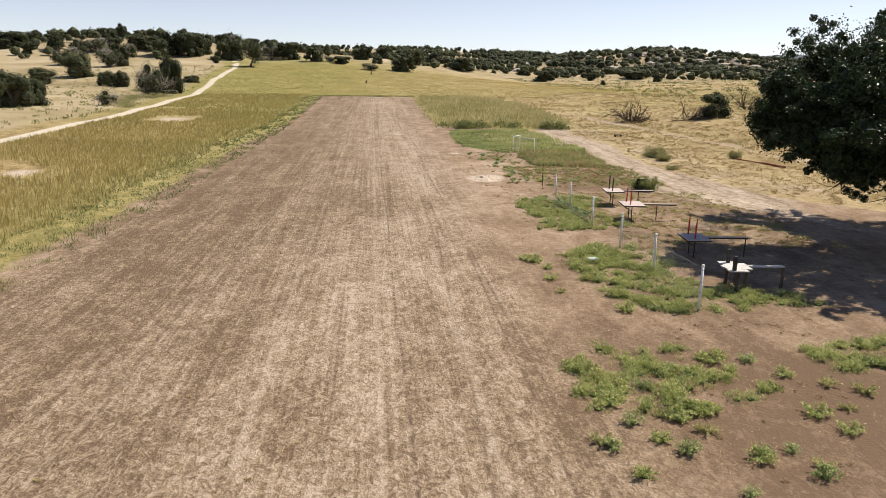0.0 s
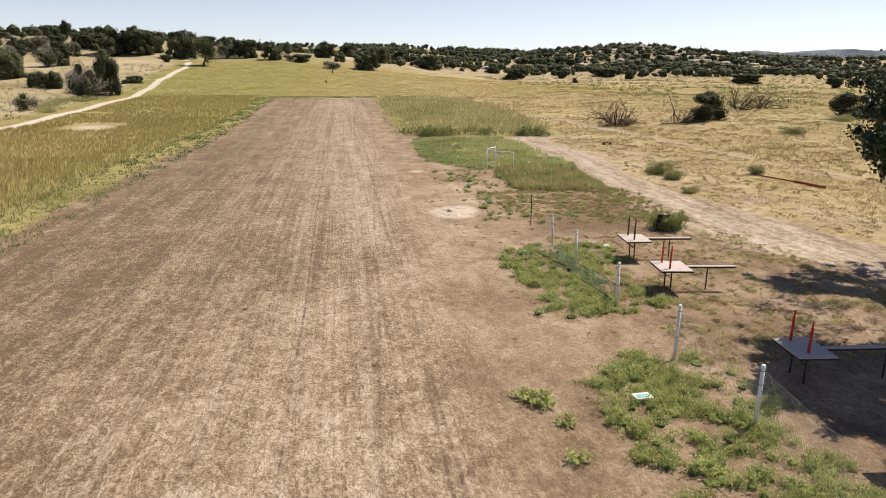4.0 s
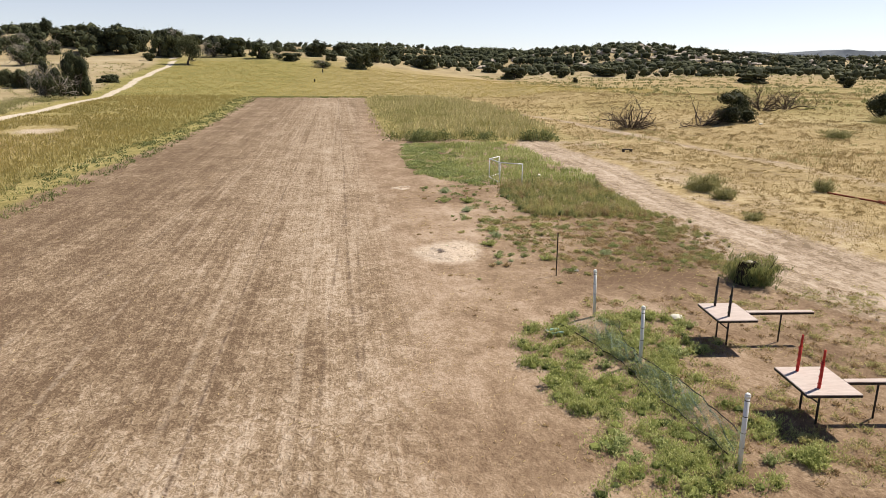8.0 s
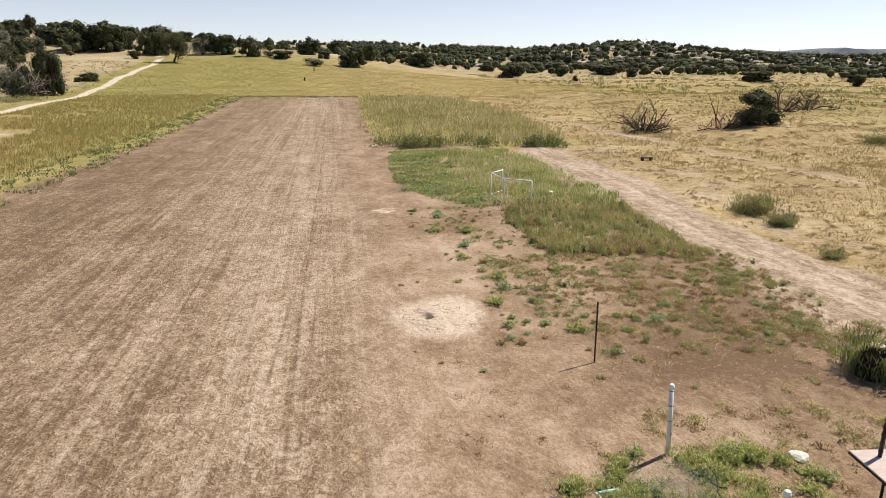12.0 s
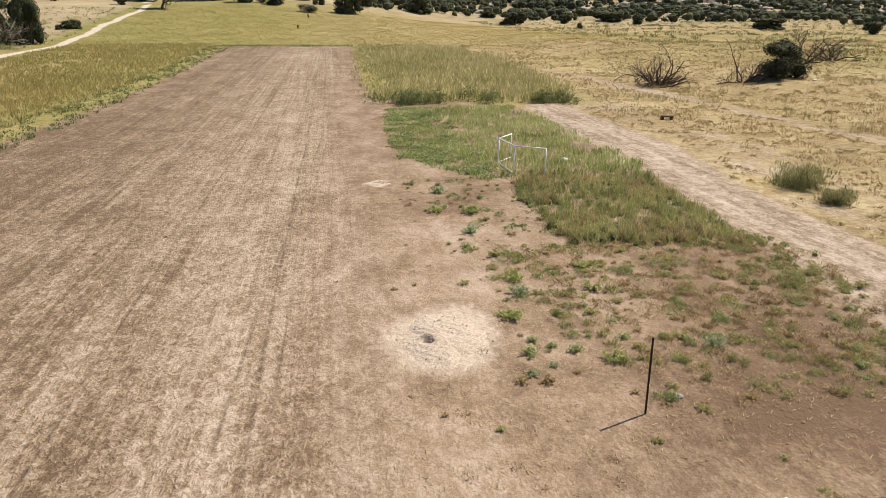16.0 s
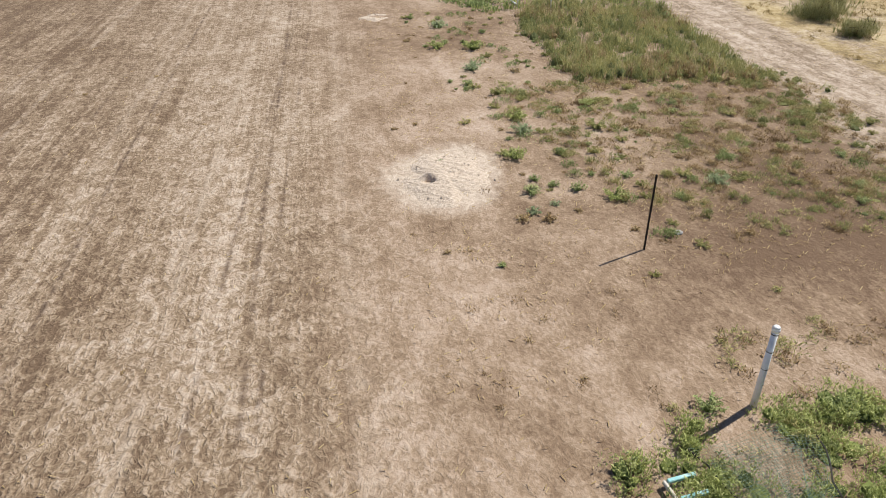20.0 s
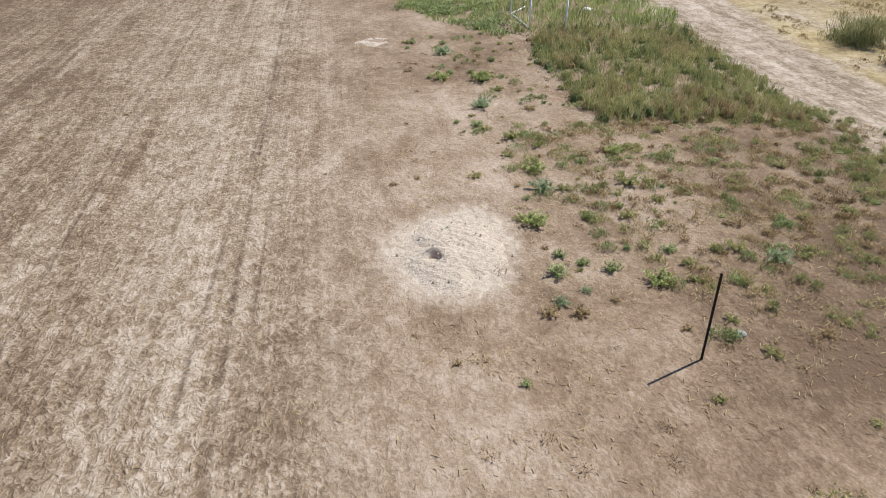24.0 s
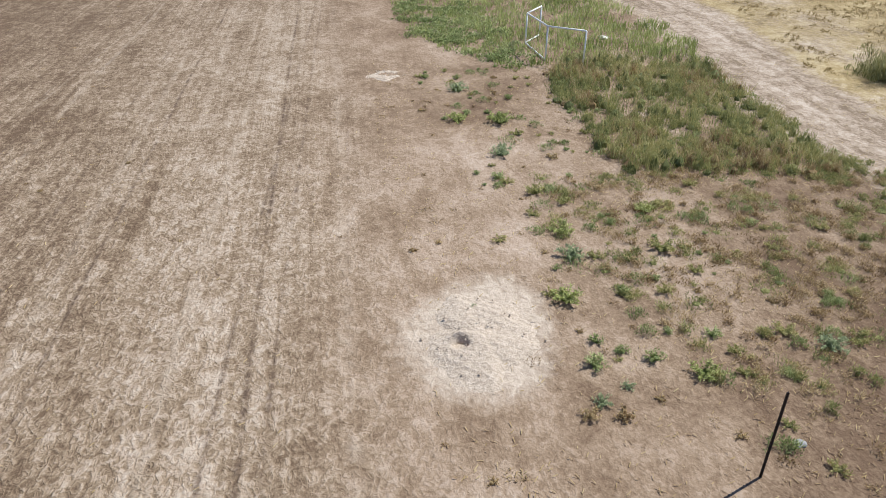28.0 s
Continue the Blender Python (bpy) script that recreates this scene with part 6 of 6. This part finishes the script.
made.append(clumps(rng, x, y, rng.uniform(0.02, 0.08, n), rng.uniform(0.01, 0.04, n), 10, 0.045, rng.uniform(0.0, 0.7, n), 0.013))
x, y = scatter(rng, (12.0, 21, 29.5, 42.5), 4.0, None, (0.9, -0.4))
n = len(x)
made.append(clumps(rng, x, y, rng.uniform(0.06, 0.22, n), rng.uniform(0.03, 0.11, n), 20, 0.07, rng.uniform(0.2, 0.9, n), 0.017))
clump_sheet("dry_weeds", made, DRY_WEED, "flattened brown dry weeds on bare soil")


def lying(rng, x, y, long, wide, tone):
    """Stalks lying flat on the ground, each a thin raised strip."""
    n = len(x)
    a = rng.uniform(0, np.pi, n)
    ll, w = long * rng.uniform(0.4, 1.4, n) / 2, wide * rng.uniform(0.6, 1.4, n) / 2
    dx, dy, sx, sy = np.cos(a) * ll, np.sin(a) * ll, -np.sin(a) * w, np.cos(a) * w
    z = terrain(x, y) + 0.012
    tip = rng.uniform(0, 0.03, n)
    v = np.stack([np.stack([x - dx - sx, y - dy - sy, z], 1), np.stack([x + dx - sx, y + dy - sy, z + tip], 1), np.stack([x + dx + sx, y + dy + sy, z + tip + 0.006], 1), np.stack([x - dx + sx, y - dy + sy, z + 0.006], 1)], 1).reshape(-1, 3)
    k = np.arange(n) * 4
    return v, np.concatenate([np.stack([k, k + 1, k + 2], 1), np.stack([k, k + 2, k + 3], 1)]), np.repeat(tone, 4)


made = []
x, y = scatter(rng, (22.5, 40, 38, 84), 2.4, lambda a, b: (a > np.interp(b, [36, 44, 50, 57, 70, 81], [27, 24.2, 23.4, 22.8, 24.8, 24.6])) & (a < 36), (1.1, -0.15))
n = len(x)
made.append(clumps(rng, x, y, rng.uniform(0.08, 0.34, n), rng.uniform(0.05, 0.20, n), 16, 0.10, np.clip(tone_of(x, y, 2.5, 0.3, 0.4), 0, 1), 0.024))
x, y = scatter(rng, (36, 62, 48, 100), 0.5, None, (2.0, -0.2))
n = len(x)
made.append(clumps(rng, x, y, rng.uniform(0.2, 0.7, n), rng.uniform(0.1, 0.35, n), 24, 0.16, np.clip(tone_of(x, y, 4, 0.3, 0.4), 0, 1), 0.04))
clump_sheet("dry_tufts", made, STRAW_GRASS, "brown and straw-coloured dry tufts beside the road")

made = []
for box4, dens, patch in (((6.0, 20, 14, 45), 13, (0.8, -0.3)), ((8, 20.5, 43.5, 64), 20, (0.8, -0.6)), ((12.5, 20.3, 44.5, 54), 45, (1.2, -0.3)), ((-9, 9, 10, 60), 2.0, (1.4, -0.3)), ((20, 27, 36, 84), 9, (0.9, -0.5))):
    x, y = scatter(rng, box4, dens, None, patch)
    made.append(lying(rng, x, y, 0.075, 0.008, rng.uniform(0.35, 1.0, len(x))))
clump_sheet("straw_litter", made, STRAW_GRASS, "broken dry straws lying on bare soil")

rows = []
road_right = lambda y: np.interp(y, [28, 36, 44, 50, 57, 70, 81, 95], [33, 30, 24.2, 23.4, 23.0, 25.1, 24.8, 25.5])
track = lambda y: np.interp(y, [20, 60, 83, 108, 126, 165], [40, 37, 36, 33.5, 28, 20])
for y0, y1, x1, dens, count, w, h in ((30, 60, 52, 14.0, 4, 0.022, 0.18), (60, 95, 72, 9.0, 4, 0.034, 0.19), (95, 160, 110, 3.2, 6, 0.05, 0.20)):
    x, y = scatter(rng, (20, x1, y0, y1), dens, lambda a, b: (a > road_right(b) - 0.5 + 0.8 * wave(a, b, 1, 0)) & (np.abs(a - track(b) + 0.3 * wave(a, b, 1.5, 1)) > 0.9))
    thick = smooth(0.5, 5, x - road_right(y))
    keep = wave(x, y, 3.1, 1.4) + 0.8 * wave(x, y, 1.2, 0.4) + 0.5 * wave(x, y, 0.5, 1) > 0.75 - 1.25 * thick
    x, y, thick = x[keep], y[keep], thick[keep]
    tall = 0.55 + 0.45 * thick
    rows.append((x, y, h * tall * (1 + 0.5 * wave(x, y, 2.2, 0.8)) * rng.uniform(0.4, 1.3, len(x)), count, 0.15, w, np.clip(tone_of(x, y, 5, 0.48, 0.34) + 0.18 * wave(x, y, 0.9, 2) - 0.28 * smooth(42, 62, x), 0, 1), 0.7))
grass("straw_grass", rows, STRAW_GRASS, "dry straw grass over the open field", "grass")

rows = []
x, y = scatter(rng, (20, 110, 44, 160), 0.4, lambda a, b: (np.abs(a - track(b) - 2.6) < 1.3) | ((wave(a, b, 8, 2.4) > 0.62) & (b > 72)), (2.0, -0.6))
keep = x > road_right(y) + 1.2
x, y = x[keep], y[keep]
rows.append((x, y, rng.uniform(0.22, 0.45, len(x)), 12, 0.3, 0.04, tone_of(x, y, 4, 0.75, 0.25), 0.7))
x, y = scatter(rng, (-85, -37, 60, 250), 0.10, lambda a, b: a < path_x(b) - 2)
rows.append((x, y, rng.uniform(0.25, 0.6, len(x)), 12, 0.45, 0.11, tone_of(x, y, 6, 0.5, 0.3), 0.7))
x, y = scatter(rng, (60, 260, 110, 330), 0.05)
rows.append((x, y, rng.uniform(0.3, 0.8, len(x)), 12, 0.6, 0.2, tone_of(x, y, 9, 0.5, 0.3), 0.7))
grass("sage_tufts", rows, SAGE, "olive sage tufts scattered through dry grass", "brush")


def weed_mesh(seed, radius, tall, count, mat):
    """A leafy weed: stems leaning out from the root, small leaves along them."""
    rng = np.random.default_rng(seed)
    stems = 9 + count // 6
    a, out = rng.uniform(0, 2 * np.pi, stems), np.sqrt(rng.uniform(0.02, 1.1, stems)) * radius
    high = tall * rng.uniform(0.5, 1.1, stems) * (1.05 - 0.55 * out / (radius * 1.05))
    n = count * 7
    ids, u = rng.integers(0, stems, n), rng.uniform(0.12, 1.0, n)
    c = np.stack([out[ids] * np.cos(a[ids]) * u, out[ids] * np.sin(a[ids]) * u, high[ids] * u ** 0.75], 1) + rng.normal(0, 0.016, (n, 3))
    c[:, 2] = np.maximum(c[:, 2], 0.012)
    # Leaves get paler up the stem, painting lit tips over a shaded root.
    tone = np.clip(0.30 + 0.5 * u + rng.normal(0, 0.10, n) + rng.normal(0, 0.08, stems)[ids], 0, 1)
    made = [leaves(rng, c, 0.030 + 0.09 * tall, tone, 0.35, 0.42)]
    x, y = out * np.cos(a), out * np.sin(a)
    made.append(blades(rng, x * 0.8, y * 0.8, high * 0.7, np.full(stems, 0.05 + tall * 0.2), 0.02, 0.014, 3, np.full(stems, 0.75), 0.9))
    # Dark ball in the middle, coloured as the shade between stems.
    shade_core = BALL * (radius * 0.32, radius * 0.32, tall * 0.34) * rng.uniform(0.6, 1.2, (len(BALL), 1))
    made.append((shade_core, BALL_FACES, np.full(len(BALL), 0.15)))
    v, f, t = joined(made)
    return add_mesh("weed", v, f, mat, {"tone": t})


BLUE_WEED = leaf_material("blue_green_leaf", [(0.16, 0.20, 0.10), (0.31, 0.36, 0.19), (0.42, 0.47, 0.27), (0.52, 0.56, 0.36)], 0.45, 0.65, 0.7)
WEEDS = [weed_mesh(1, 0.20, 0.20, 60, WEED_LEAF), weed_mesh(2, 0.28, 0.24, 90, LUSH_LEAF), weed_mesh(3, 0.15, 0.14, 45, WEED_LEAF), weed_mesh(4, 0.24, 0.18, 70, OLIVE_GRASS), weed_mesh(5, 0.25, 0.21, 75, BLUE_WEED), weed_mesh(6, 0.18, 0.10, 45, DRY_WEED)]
WEED_LABELS = ["small bright green weed on bare soil", "bushy bright green weed on bare soil", "tiny green weed on bare soil", "olive green weed on bare soil", "spiky blue-green weed on bare soil", "dried brown weed on bare soil"]


def weed(x, y, kind_of, size=1.0, group="weeds on bare soil"):
    ob = new("weed", WEEDS[kind_of])
    ob.matrix_basis = pose(x, y, height(x, y), 0, 0, (x * 97 + y * 31) % 360) @ Matrix.Scale(size, 4)
    tagged(ob, WEED_LABELS[kind_of], "weed", group)


BY_BURROW = [(10.81, 60.53, 4, 1.45), (9.44, 58.84, 5, 0.83), (10.32, 57.91, 1, 1.18), (11.52, 57.63, 1, 1.5), (11.74, 56.68, 3, 0.92), (11.03, 55.47, 4, 1.45), (12.24, 55.06, 5, 1.11), (11.31, 53.24, 3, 1.21), (10.62, 54.09, 0, 0.95), (11.79, 52.66, 3, 0.92), (11.35, 51.42, 1, 1.07),
             (10.75, 49.1, 1, 1.15), (10.64, 47.35, 0, 1.05), (10.45, 46.56, 4, 0.7), (10.95, 46.82, 4, 0.5), (11.61, 47.37, 0, 0.9), (12.22, 46.93, 1, 0.96), (11.8, 49.16, 0, 0.75), (13.43, 52.03, 1, 0.89), (13.12, 50.47, 3, 1.33), (12.56, 49.08, 3, 0.88), (11.27, 50.44, 4, 1.3)]
BY_STAKE = [(11.72, 50.37, 3, 0.83), (10.02, 51.26, 3, 0.75), (10.97, 52.21, 3, 0.79), (11.79, 49.93, 5, 0.94), (12.8, 47.79, 0, 0.8), (12.96, 47.34, 3, 0.71), (14.02, 47.68, 3, 0.96), (14.56, 47.21, 4, 1.15), (12.85, 46.83, 3, 0.71), (10.78, 50.67, 5, 0.56), (8.79, 51.37, 5, 0.56),
            (8.25, 51.13, 5, 0.61), (10.66, 48.21, 5, 0.5), (12.11, 45.66, 5, 0.67), (12.88, 45.75, 3, 0.6), (13.06, 44.94, 3, 0.71), (11.85, 44.19, 3, 0.5), (8.58, 45.42, 5, 0.56), (9.42, 44.87, 2, 0.6), (10.21, 46.35, 5, 1.11), (10.68, 46.28, 5, 1.11), (9.05, 49.12, 4, 0.4)]
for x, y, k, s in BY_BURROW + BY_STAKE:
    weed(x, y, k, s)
rng = np.random.default_rng(55)
for poly, n, group in ((PATCH_A, 40, "weeds by the net"), (PATCH_B, 40, "weeds by the posts"), (PATCH_C, 30, "weeds in the clearing"), (PATCH_D, 18, "weeds in the clearing")):
    px, py = scatter(rng, bounds(poly), 12, lambda a, b: inside(a, b, poly), (0.38, -0.2))
    for k in range(min(n, len(px))):
        weed(px[k], py[k], int(rng.choice([0, 1, 1, 3, 0])), rng.uniform(0.8, 1.35), group)
for x, y in ((6.23, 14.22), (8.59, 14.56), (8.75, 14.75), (9.44, 13.95), (9.6, 14.25), (8.07, 15.63), (7.04, 15.39), (6.0, 15.17), (5.85, 15.4), (9.34, 14.79), (7.84, 13.53), (10.97, 15.39), (10.73, 16.1), (7.4, 14.95), (6.73, 16.07),
             (11.89, 17.42), (12.48, 17.0), (11.56, 16.28), (11.14, 17.99), (10.69, 18.84), (10.16, 19.22), (7.2, 28.52), (7.54, 28.11), (7.35, 28.3), (7.79, 27.22), (7.58, 25.9), (7.56, 24.51), (9.04, 22.67), (9.91, 22.64)):
    weed(x, y, int(rng.choice([0, 1, 3])), rng.uniform(0.9, 1.4), "weeds in the clearing")
px, py = scatter(rng, (9.7, 14.2, 45.8, 63), 3.4, lambda a, b: a > np.interp(b, [45, 50, 63], [11.2, 10.2, 9.6]), (0.9, -0.6))
for k in range(min(len(px), 80)):
    weed(px[k], py[k], int(rng.choice([0, 0, 2, 2, 3, 3, 3, 5])), rng.uniform(0.35, 0.85), "weeds by the burrow")
px, py = scatter(rng, (12.5, 20, 45, 53.5), 0.6)
for k in range(len(px)):
    weed(px[k], py[k], int(rng.choice([3, 3, 3, 5, 2])), rng.uniform(0.5, 1.1), "weeds by the burrow")
px, py = scatter(rng, (-8, 9.5, 10, 60), 0.02)
for k in range(len(px)):
    weed(px[k], py[k], 5, rng.uniform(0.3, 0.6), "dry weeds on the strip")
